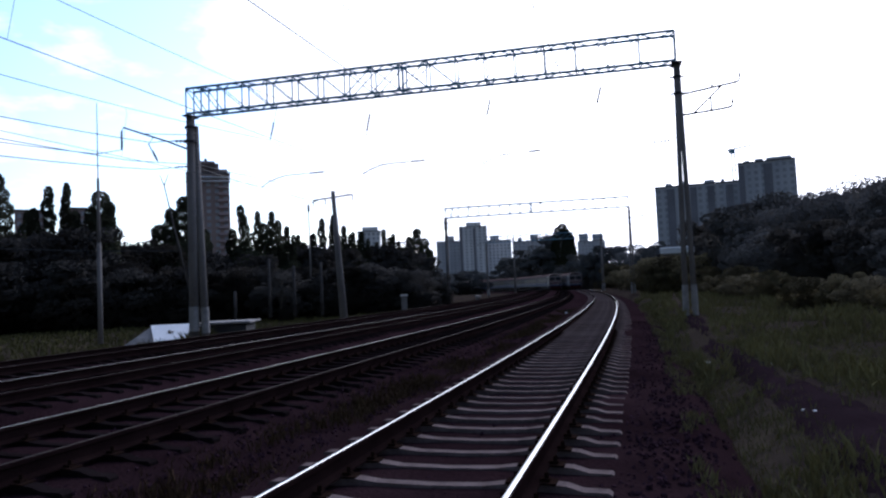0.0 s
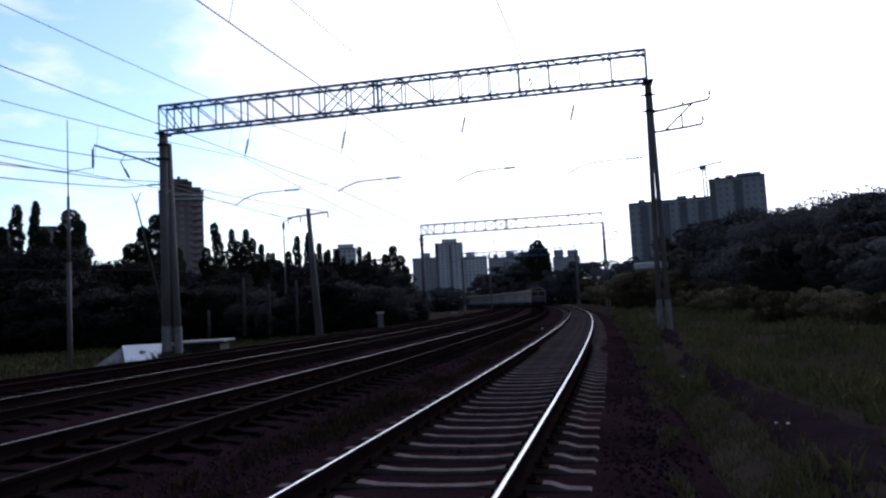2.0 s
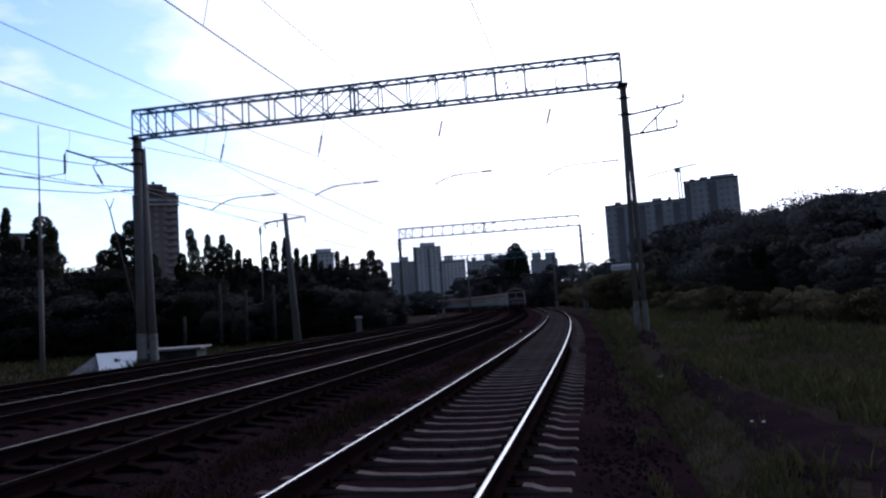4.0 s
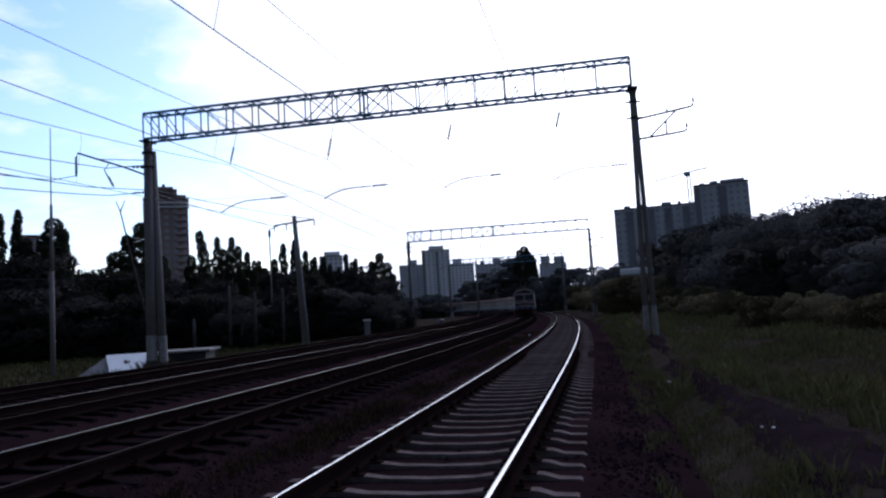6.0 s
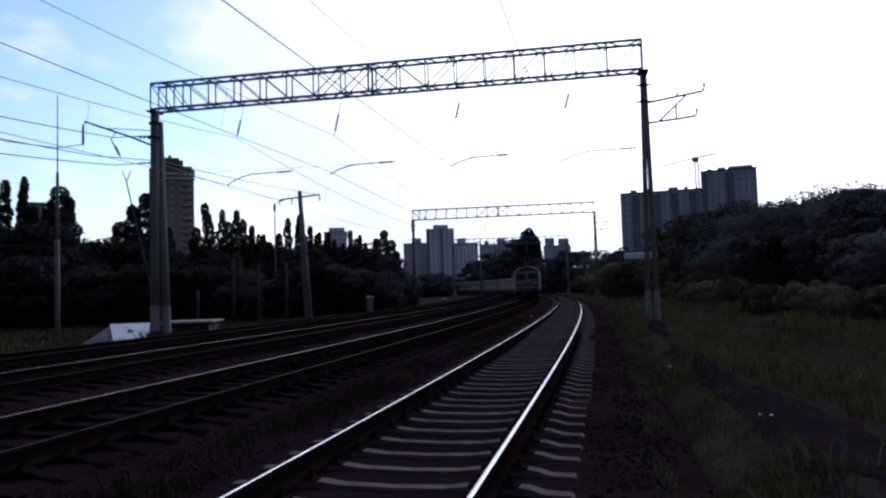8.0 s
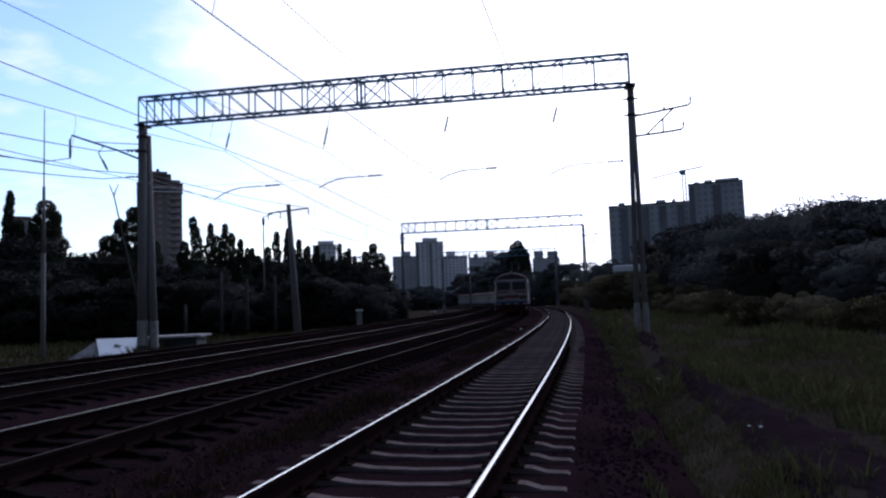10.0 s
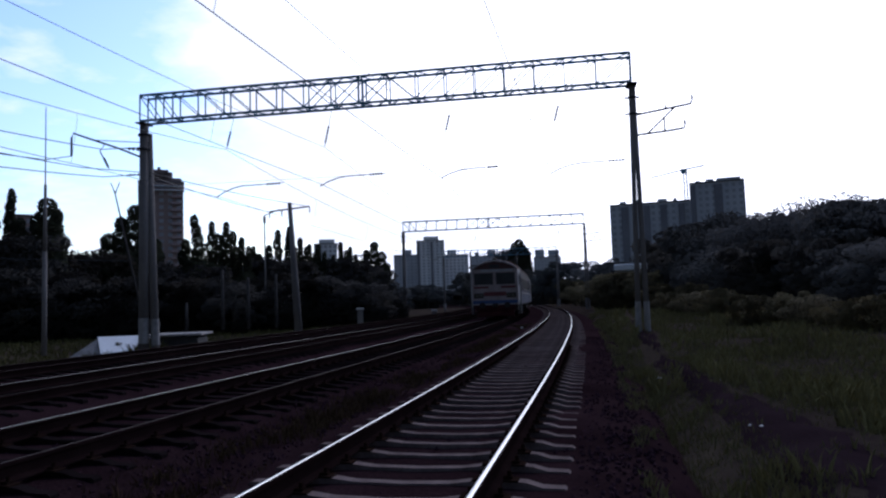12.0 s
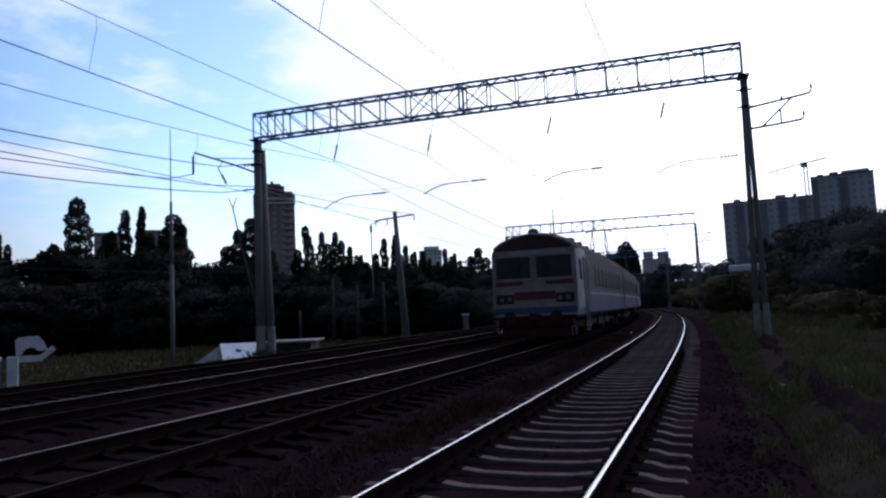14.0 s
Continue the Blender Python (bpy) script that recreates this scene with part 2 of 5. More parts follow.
M_UNDER = material("underframe_grime", (0.012, 0.01, 0.01), (0.04, 0.032, 0.03), 0.85, scale=2, fine=20)
M_GLASS_DARK = material("dark_window_glass", (0.024, 0.024, 0.026), (0.046, 0.046, 0.05), 0.4, scale=1, fine=6, bump=0, spec=0.1)
M_DARK_RED = material("dark_red_paint", (0.025, 0.007, 0.009), (0.07, 0.018, 0.022), 0.8, scale=2, fine=18, bump=0.05, spec=0.1)
M_LAMP_OFF = material("lamp_lens", (0.05, 0.05, 0.05), (0.11, 0.11, 0.1), 0.15, scale=4, fine=20, bump=0, spec=0.6)
M_LITTER = material("white_litter", (0.55, 0.55, 0.55), (0.8, 0.8, 0.78), 0.7, scale=9, fine=40)


# ---- mesh helpers ----
def link(name, bm, mat, parent=None, label="", smooth=False):
    me = bpy.data.meshes.new(name)
    if smooth:
        for fa in bm.faces:
            fa.smooth = True
    bm.to_mesh(me)
    bm.free()
    me.materials.append(mat)
    ob = new(name, me)
    if parent:
        ob.parent = parent
    if label:
        ob["label"] = label
    return ob


def part(name, bm, material_, parent, label="", smooth=False):
    return link(name, bm, material_, parent, label, smooth)


def thing(name, m, label, category, group=""):
    ob = new(name)
    ob.matrix_basis = m
    return tagged(ob, label, category, group)


def raw(name, verts, faces, mat, parent=None, label="", smooth=False):
    me = bpy.data.meshes.new(name)
    me.from_pydata(verts, [], faces)
    me.materials.append(mat)
    if smooth:
        me.polygons.foreach_set("use_smooth", [True] * len(me.polygons))
    ob = new(name, me)
    if parent:
        ob.parent = parent
    if label:
        ob["label"] = label
    return ob


def box(bm, x0, x1, y0, y1, z0, z1, bevel=0.0):
    r = bmesh.ops.create_cube(bm, size=1, matrix=Matrix.LocRotScale(((x0 + x1) / 2, (y0 + y1) / 2, (z0 + z1) / 2), None, (x1 - x0, y1 - y0, z1 - z0)))
    if bevel:
        vs = set(r["verts"])
        bmesh.ops.bevel(bm, geom=[e for e in bm.edges if e.verts[0] in vs], offset=bevel, segments=1, affect="EDGES")
    return bm


def tube(bm, p, q, r0, r1=None, n=8, caps=True):
    """A straight tapered bar from p to q."""
    p, q = Vector(p), Vector(q)
    d = q - p
    m = Matrix.Translation((p + q) / 2) @ d.to_track_quat("Z", "Y").to_matrix().to_4x4()
    bmesh.ops.create_cone(bm, cap_ends=caps, segments=n, radius1=r0, radius2=r0 if r1 is None else r1, depth=d.length, matrix=m)
    return bm


def bar(bm, p, q, a, b):
    """A straight rectangular bar, a by b in section."""
    p, q = Vector(p), Vector(q)
    d = q - p
    m = Matrix.Translation((p + q) / 2) @ d.to_track_quat("Z", "Y").to_matrix().to_4x4() @ Matrix.Diagonal((a, b, d.length, 1))
    bmesh.ops.create_cube(bm, size=1, matrix=m)
    return bm


def B():
    return bmesh.new()


def sweep(points, r, n=5):
    """Vertices and faces of a round line through points."""
    vs, fs = [], []
    pts = [Vector(p) for p in points]
    for i, p in enumerate(pts):
        d = (pts[min(i + 1, len(pts) - 1)] - pts[max(i - 1, 0)]).normalized()
        a = d.cross(Vector((0, 0, 1)) if abs(d.z) < 0.95 else Vector((1, 0, 0))).normalized()
        b = a.cross(d)
        for k in range(n):
            t = 2 * math.pi * k / n
            vs.append(p + a * (r * math.cos(t)) + b * (r * math.sin(t)))
    for i in range(len(pts) - 1):
        for k in range(n):
            fs.append((i * n + k, i * n + (k + 1) % n, (i + 1) * n + (k + 1) % n, (i + 1) * n + k))
    return vs, fs


# ---- the line of the track: a wide bend to the left, a straight, a tighter bend ----
STEP, S_MIN, S_MAX = 1.0, -24, 480
line = {}
px, py, th = -1.72, 0.0, 0.008
fore = []
for i in range(0, S_MAX + 2):
    fore.append((px, py, th))
    k = 1 / 900 if i < 105 else (0.0 if i < 160 else 1 / 230)
    px, py, th = px - math.sin(th + k / 2) * STEP, py + math.cos(th + k / 2) * STEP, th + k * STEP
px, py, th = -1.72, 0.0, 0.008
back = []
for i in range(0, -S_MIN + 1):
    px, py, th = px + math.sin(th) * STEP, py - math.cos(th) * STEP, th - STEP / 900
    back.append((px, py, th))
spine = np.array(back[::-1] + fore)


def on_line(s, left=0.0, z=0.0):
    """A place s metres along the nearest track's middle, so far to the left of it."""
    i = s - (S_MIN - 1)
    x, y, t = (float(np.interp(i, np.arange(len(spine)), spine[:, c])) for c in range(3))
    return Vector((x - math.cos(t) * left, y - math.sin(t) * left, z))


def heading(s):
    return float(np.interp(s - (S_MIN - 1), np.arange(len(spine)), spine[:, 2]))


TRACKS = (0.0, 4.33, 8.7, 13.0)
RAIL_TOP = 0.19


# ---- ground ----
def ground_height(x, y):
    left = -1.72 - 0.008 * y - y * y / 1800 - x if y < 170 else -99
    h = 0.0
    if -2.3 < left < 17:
        h = -0.42
    elif left >= 17:
        h = -0.42 - 0.35 * min((left - 17) / 6, 1)
    elif left > -3.2:
        h = -0.42 + 0.42 * (-2.3 - left) / 0.9 * 0.9
    else:
        h = -0.02 + 0.12 * min(max((y - 10) / 15, 0), 1) + 0.25 * min(max((-left - 4) / 10, 0), 1)
    if y > 170:
        h = -0.45
    n = 0.10 * noise.noise((x * 0.35, y * 0.35, 0)) + 0.05 * noise.noise((x * 1.1, y * 1.1, 3))
    return h + n * (1 if not -2.3 < left < 16.5 else 0.3)


def make_ground():
    xs = np.concatenate([[-4000, -1500, -600, -250, -140, -90, -65], np.arange(-50, -20, 2.0), np.arange(-20, 14, 0.45), np.arange(14, 50, 2.0), [60, 90, 140, 250, 600, 1500, 4000]])
    ys = np.concatenate([[-4000, -1000, -200, -60, -25], np.arange(-10, 2, 2.0), np.arange(2, 45, 0.45), np.arange(45, 170, 2.5), [175, 200, 240, 300, 400, 700, 1500, 4500]])
    vs = [(x, y, ground_height(x, y)) for y in ys for x in xs]
    w = len(xs)
    fs = [(j * w + i, j * w + i + 1, (j + 1) * w + i + 1, (j + 1) * w + i) for j in range(len(ys) - 1) for i in range(w - 1)]
    g = raw("ground", vs, fs, M_GRASS_GROUND, smooth=True)
    tagged(g, "dark rough grass ground beside the railway", "ground", kind="structure")


make_ground()


def make_ballast():
    prof = [(-2.75, -0.5), (-2.35, -0.2), (-2.0, -0.08), (-1.4, -0.05)]
    for o in TRACKS:
        prof += [(o - 1.2, -0.055), (o - 0.6, -0.045), (o, -0.055), (o + 0.6, -0.045), (o + 1.4, -0.06)]
        prof += [(o + 1.9, -0.16), (o + 2.3, -0.22)] if o < 12 else [(o + 1.7, -0.12), (o + 2.3, -0.5), (o + 2.8, -0.8)]
    prof = sorted(set(prof))
    ss = list(np.arange(-20, 45, 0.4)) + list(np.arange(45, 474, 2.5))
    vs, fs = [], []
    for s in ss:
        for o, h in prof:
            p = on_line(s, o)
            vs.append((p.x, p.y, h + 0.022 * noise.noise((p.x * 2.3, p.y * 2.3, 0)) + 0.03 * noise.noise((p.x * 0.6, p.y * 0.6, 5))))
    w = len(prof)
    for j in range(len(ss) - 1):
        for i in range(w - 1):
            fs.append((j * w + i, (j + 1) * w + i, (j + 1) * w + i + 1, j * w + i + 1))
    b = raw("ballast_bed", vs, fs, M_BALLAST, smooth=True)
    tagged(b, "dark brown crushed stone ballast under four tracks", "ballast", kind="structure")


make_ballast()


PATH_LINE = [(3.6, -9.0), (2.6, 2.0), (2.2, 5.0), (1.95, 7.6), (1.72, 9.4), (1.45, 12.0), (1.12, 15.5), (1.0, 19.4), (1.3, 27.0), (1.1, 40.0)]


def path_x(y):
    return float(np.interp(y, [p[1] for p in PATH_LINE], [p[0] for p in PATH_LINE]))


def make_path():
    """The trodden path that follows the line on its grassy side."""
    vs, fs = [], []
    ys = np.arange(-9, 40, 0.3)
    for y in ys:
        x = path_x(y)
        hw = 0.27 + 0.12 * noise.noise((0, y * 0.7, 9)) + 0.06 * min(max(0, 12 - y), 7)
        for k in range(-6, 7):
            q = x + k / 6 * hw * 1.5
            vs.append((q, y, ground_height(q, y) + 0.035 - 0.075 * abs(k / 6) + 0.06 * noise.noise((q * 3.1, y * 2.3, 7)) * abs(k / 6)))
    for j in range(len(ys) - 1):
        for i in range(12):
            fs.append((j * 13 + i, j * 13 + i + 1, (j + 1) * 13 + i + 1, (j + 1) * 13 + i))
    tagged(raw("footpath", vs, fs, M_PATH, smooth=True), "narrow trodden earth footpath through the grass", "path", kind="structure")


make_path()


# ---- tracks ----
def rail_mesh(parent, off, top_mat, band=1.0):
    """One rail: foot, web and head swept along the bend, and the running surface on it."""
    half = [(0.075, 0.012), (0.075, 0.024), (0.012, 0.05), (0.012, 0.135), (0.036, 0.15), (0.036, 0.18), (0.028, 0.188)]
    prof = [(-a, b) for a, b in half] + [(a, b) for a, b in reversed(half)]
    ss = list(np.arange(-20, 60, 1.0)) + list(np.arange(60, 470, 3.0))
    vs, fs = [], []
    w = len(prof)
    for s in ss:
        p, t = on_line(s, off), heading(s)
        for a, b in prof:
            vs.append((p.x + math.cos(t) * a, p.y + math.sin(t) * a, b))
    for j in range(len(ss) - 1):
        for i in range(w - 1):
            fs.append((j * w + i, j * w + i + 1, (j + 1) * w + i + 1, (j + 1) * w + i))
    r = raw("rail", vs, fs, M_RAIL_SIDE, parent, "rusty steel rail with a worn head")
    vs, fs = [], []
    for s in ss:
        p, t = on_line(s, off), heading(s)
        # far sheen is cut by narrowing the bright strip with distance
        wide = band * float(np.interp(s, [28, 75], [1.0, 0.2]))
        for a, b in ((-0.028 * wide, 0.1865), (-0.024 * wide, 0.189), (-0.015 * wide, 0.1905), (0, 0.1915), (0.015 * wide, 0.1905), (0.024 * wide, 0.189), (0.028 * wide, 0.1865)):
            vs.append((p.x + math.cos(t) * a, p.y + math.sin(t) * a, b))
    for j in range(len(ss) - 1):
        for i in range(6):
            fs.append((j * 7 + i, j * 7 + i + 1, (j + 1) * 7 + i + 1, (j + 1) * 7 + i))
    raw("rail_head", vs, fs, top_mat, r, "polished running surface, its sheen narrowed with distance", smooth=True)


def sleeper_data():
    """A concrete sleeper: high under the rails, waisted in the middle, sloping ends."""
    st = [(-1.39, 0.055, 0.08, -0.055), (-1.36, 0.06, 0.08, -0.034), (-1.18, 0.062, 0.08, -0.03), (-1.06, 0.062, 0.08, 0.006), (-0.98, 0.062, 0.08, 0.012), (-0.62, 0.062, 0.08, 0.012), (-0.42, 0.056, 0.078, -0.014), (0, 0.052, 0.075, -0.022)]
    st += [(-a, b, c, d) for a, b, c, d in reversed(st[:-1])]
    vs, fs = [], []
    for x, ht, hb, z in st:
        vs += [(x, -hb, -0.2), (x, -ht, z), (x, ht, z), (x, hb, -0.2)]
    n = len(st)
    for j in range(n - 1):
        for i in range(3):
            fs.append((j * 4 + i, j * 4 + i + 1, (j + 1) * 4 + i + 1, (j + 1) * 4 + i))
    fs += [(0, 3, 2, 1), ((n - 1) * 4, (n - 1) * 4 + 1, (n - 1) * 4 + 2, (n - 1) * 4 + 3)]
    return vs, fs


SL_V, SL_F = sleeper_data()
sleeper_me = bpy.data.meshes.new("sleeper")
sleeper_me.from_pydata(SL_V, [], SL_F)
sleeper_me.materials.append(M_SLEEPER)
dirty_me = sleeper_me.copy()
dirty_me.materials[0] = M_SLEEPER_DIRTY


def clip_data():
    """Baseplate with two bolted clamps, one on each side of a rail."""
    bm = B()
    box(bm, -0.19, 0.19, -0.075, 0.075, 0.008, 0.022)
    for sx in (-1, 1):
        box(bm, sx * 0.105 - 0.035, sx * 0.105 + 0.035, -0.035, 0.035, 0.022, 0.045)
        tube(bm, (sx * 0.115, 0, 0.04), (sx * 0.115, 0, 0.085), 0.018, n=6)
    me = bpy.data.meshes.new("rail_fastening")
    bm.to_mesh(me)
    bm.free()
    me.materials.append(M_CLIP)
    return me


clip_me = clip_data()


def make_track(k, off):
    tr = thing("track_%d" % (k + 1), pose(0, 0, 0), "railway track on concrete sleepers bending away", "track")
    tr["kind"] = "structure"
    for side in (-0.798, 0.798):
        # head tone and strip width set how much sheen each rail shows
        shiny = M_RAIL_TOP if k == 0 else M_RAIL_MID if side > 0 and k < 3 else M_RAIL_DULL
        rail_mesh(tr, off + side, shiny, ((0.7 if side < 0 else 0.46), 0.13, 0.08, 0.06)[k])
    near_to = (62, 52, 40, 36)[k]
    s = -17.555
    vs, fs = [], []
    rng = random.Random(30 + k)
    while s < 230:
        p, t = on_line(s, off), heading(s) + radians(rng.uniform(-0.6, 0.6))
        m = Matrix.Translation((p.x, p.y, rng.uniform(-0.008, 0.004))) @ Matrix.Rotation(t, 4, "Z")
        if s < near_to:
            o = new("sleeper", sleeper_me if k == 0 else dirty_me)
            o.parent = tr
            o.matrix_basis = m
            if s < 22 and k < 2:
                for sx in (-0.798, 0.798):
                    c = new("rail_fastening", clip_me)
                    c.parent = tr
                    c.matrix_basis = m @ Matrix.Translation((sx, 0, 0.004))
        else:
            b = len(vs)
            vs += [m @ Vector(v) for v in SL_V]
            fs += [tuple(i + b for i in fa) for fa in SL_F]
        s += 0.533
    far = raw("far_sleepers", vs, fs, M_SLEEPER if k == 0 else M_SLEEPER_DIRTY, tr)
    far["kind"] = "stuff"


# ---- portals over the line ----
SPAN, BEAM_Z, BEAM_H, BEAM_W = 20.95, 9.7, 1.21, 0.62


def mast(parent, x, z0, top, r0, r1, white, y=0.0, lean=0.0):
    bm = B()
    tube(bm, (x, y, z0 - 0.5), (x + lean, y, top), r0, r1, 14)
    m = part("mast", bm, M_CONCRETE, parent, "tapered weathered concrete mast", True)
    if white:
        bm = B()
        f = (white - z0) / (top - z0)
        tube(bm, (x, y, z0 - 0.1), (x + lean * f, y, white), r0 + 0.006, r0 + (r1 - r0) * f + 0.006, 14, False)
        part("painted_base", bm, M_FADED_WHITE, m, "whitewashed mast base", True)
    return m


def insulator(parent, p, q, discs, r=0.1):
    p, q = Vector(p), Vector(q)
    bm = B()
    tube(bm, p, q, 0.016, n=6)
    for i in range(discs):
        c = p.lerp(q, 0.15 + 0.7 * (i + 0.5) / discs)
        d = (q - p).normalized() * 0.04
        tube(bm, c - d, c + d, r, r * 0.45, 8)
    return part("insulator_string", bm, M_INSULATOR, parent, "string of dark glazed insulators", True)


def make_portal():
    g = thing("portal_gantry", pose(0, 0, 0), "steel truss portal over the tracks on two concrete masts", "gantry", "portals over the line")
    mast(g, -0.16, 0, BEAM_Z, 0.11, 0.08, 1.15, lean=0.12)
    mast(g, 0.18, 0, BEAM_Z, 0.11, 0.08, 1.15, lean=-0.12)
    mast(g, -SPAN - 0.24, 0, BEAM_Z, 0.22, 0.19, 1.0)
    x0, x1 = -SPAN - 0.25, -0.02
    hw = BEAM_W / 2
    zb, zt = BEAM_Z + 0.06, BEAM_Z + BEAM_H - 0.06

    def member(nm, a, b, p, q):
        bm = B()
        bar(bm, a, b, p, q)
        part(nm, bm, M_STEEL, g)

    for z in (0.03, BEAM_H - 0.03):
        for y in (-hw, hw):
            bm = B()
            box(bm, x0, x1, y - 0.045, y + 0.045, BEAM_Z + z - 0.045, BEAM_Z + z + 0.045)
            part("chord", bm, M_STEEL, g)
    # the panel points: short panels at both ends, the middle one doubled where the halves are bolted together
    nodes = [x0, -20.42, -19.6] + [-18.38 + 1.215 * i for i in range(14)] + [-1.35, x1]
    joint = 9
    for i, x in enumerate(nodes):
        wide = 0.08 if i == joint else 0.048
        for y in (-hw, hw):
            member("upright", (x, y, zb), (x, y, zt), wide, 0.05)
            if i == joint:
                member("upright", (x + 0.16, y, zb), (x + 0.16, y, zt), 0.06, 0.05)
        for z in (zb, zt):
            member("cross_strut", (x, -hw, z), (x, hw, z), 0.045, 0.045)
        if i == len(nodes) - 1:
            break
        w = nodes[i + 1] - x
        crossed = i in (joint - 2, joint - 1)
        falling = i < joint - 2 or i in (joint, joint + 1)
        for y in (-hw, hw):
            if falling or crossed:
                member("diagonal", (x, y, zt), (x + w, y, zb), 0.042, 0.035)
            if crossed or not falling or i == joint:
                member("diagonal", (x, y, zb), (x + w, y, zt), 0.042, 0.035)
        for z in (zb - 0.02, zt + 0.02):
            ya, yb = (-hw, hw) if i % 2 else (hw, -hw)
            member("lacing", (x, ya, z), (x + w / 2, yb, z), 0.04, 0.035)
            member("lacing", (x + w / 2, yb, z), (x + w, ya, z), 0.04, 0.035)
    # seat plates and clamps at the mast heads
    for x in (0, -SPAN - 0.24):
        bm = B()
        box(bm, x - 0.2, x + 0.2, -0.4, 0.4, BEAM_Z - 0.07, BEAM_Z - 0.02, 0.01)
        part("seat_plate", bm, M_STEEL_DARK, g)
        for dz in (0.5, 1.15):
            bm = B()
            tube(bm, (x, 0, BEAM_Z - dz), (x, 0, BEAM_Z - dz - 0.09), 0.26 if x else 0.15, n=12)
            bar(bm, (x - 0.3, 0, BEAM_Z - dz - 0.045), (x + 0.3, 0, BEAM_Z - dz - 0.045), 0.05, 0.06)
            part("clamp", bm, M_STEEL_DARK, g)
    # messenger hangers, span wire and steady arms over each track
    for hx, hz, ax, az, kz, ex in ((-3.08, 8.32, -3.27, 6.33, 6.69, -0.25), (-7.51, 8.25, -7.72, 6.42, 6.74, -5.3), (-12.73, 8.06, -12.95, 6.38, 6.74, -10.1), (-17.22, 8.25, -17.7, 6.17, 6.6, -14.6)):
        top, low = Vector((hx + 0.36, 0, BEAM_Z - 0.05)), Vector((hx, 0, hz))
        bm = B()
        tube(bm, top, top.lerp(low, 0.36), 0.012, n=6)
        part("hanger_rod", bm, M_STEEL_DARK, g)
        insulator(g, top.lerp(low, 0.36), low, 6, 0.065)
        # steady arm: a bent tube, then the insulator that holds it to the span wire
        a, knee, end = Vector((ax, 0, az)), Vector((ax + 1.2, 0, kz)), Vector((ex, 0, kz + 0.02))
        vs, fs = sweep([a, a.lerp(knee, 0.3) + Vector((0, 0, 0.07)), a.lerp(knee, 0.65) + Vector((0, 0, 0.07)), knee, knee.lerp(end, 0.5)], 0.024, 6)
        raw("steady_arm", vs, fs, M_STEEL_DARK, g, smooth=True)
        insulator(g, end, knee.lerp(end, 0.5), 5, 0.06)
    vs, fs = sweep([(-SPAN, 0, 6.82), (-16, 0, 6.77), (-11, 0, 6.74), (-6, 0, 6.74), (0, 0, 6.8)], 0.006, 5)
    raw("span_wire", vs, fs, M_WIRE, g)
    # double bracket on the outer side
    vs, fs = sweep([(0.1, 0, 8.45), (1.6, 0, 8.66), (2.15, 0, 8.74), (2.24, 0, 8.82), (2.25, 0, 8.95)], 0.045, 6)
    raw("bracket", vs, fs, M_STEEL_DARK, g, smooth=True)
    vs, fs = sweep([(0.1, 0, 7.65), (1.3, 0, 7.74), (1.85, 0, 7.8), (1.93, 0, 7.86), (1.94, 0, 7.98)], 0.045, 6)
    raw("bracket", vs, fs, M_STEEL_DARK, g, smooth=True)
    for a, b in (((0.55, 0, 7.7), (1.58, 0, 8.64)), ((1.18, 0, 7.74), (1.18, 0, 8.26))):
        bm = B()
        tube(bm, a, b, 0.035, n=6)
        part("bracket_brace", bm, M_STEEL_DARK, g)
    for p in ((2.25, 0, 8.93), (1.94, 0, 7.96), (1.25, 0, 8.6)):
        bm = B()
        tube(bm, p, (p[0], 0, p[2] + 0.16), 0.05, 0.03, 8)
        part("pin_insulator", bm, M_INSULATOR, g)
    return g


# ---- left and right mast extras, wires ----
def make_wire(points, r, label, name="overhead_wire", group="overhead wires"):
    vs, fs = sweep(points, r, 5)
    return tagged(raw(name, vs, fs, M_WIRE), label, "wire", group)


def sagging(p, q, sag, n=14):
    p, q = Vector(p), Vector(q)
    return [p.lerp(q, i / n) - Vector((0, 0, 4 * sag * (i / n) * (1 - i / n))) for i in range(n + 1)]


PORTAL_POSES = [pose(1.17, 28.6, 0.1, 0, 0.3, 2.6), pose(-2.53, 83.4, 0.24, 0, 0, 5.8), pose(-9.35, 134.0, 0.18, 0, 0, 7.2)]
portal = make_portal()
portal.matrix_basis = PORTAL_POSES[0]
for m in PORTAL_POSES[1:]:
    copy_thing(portal, m)


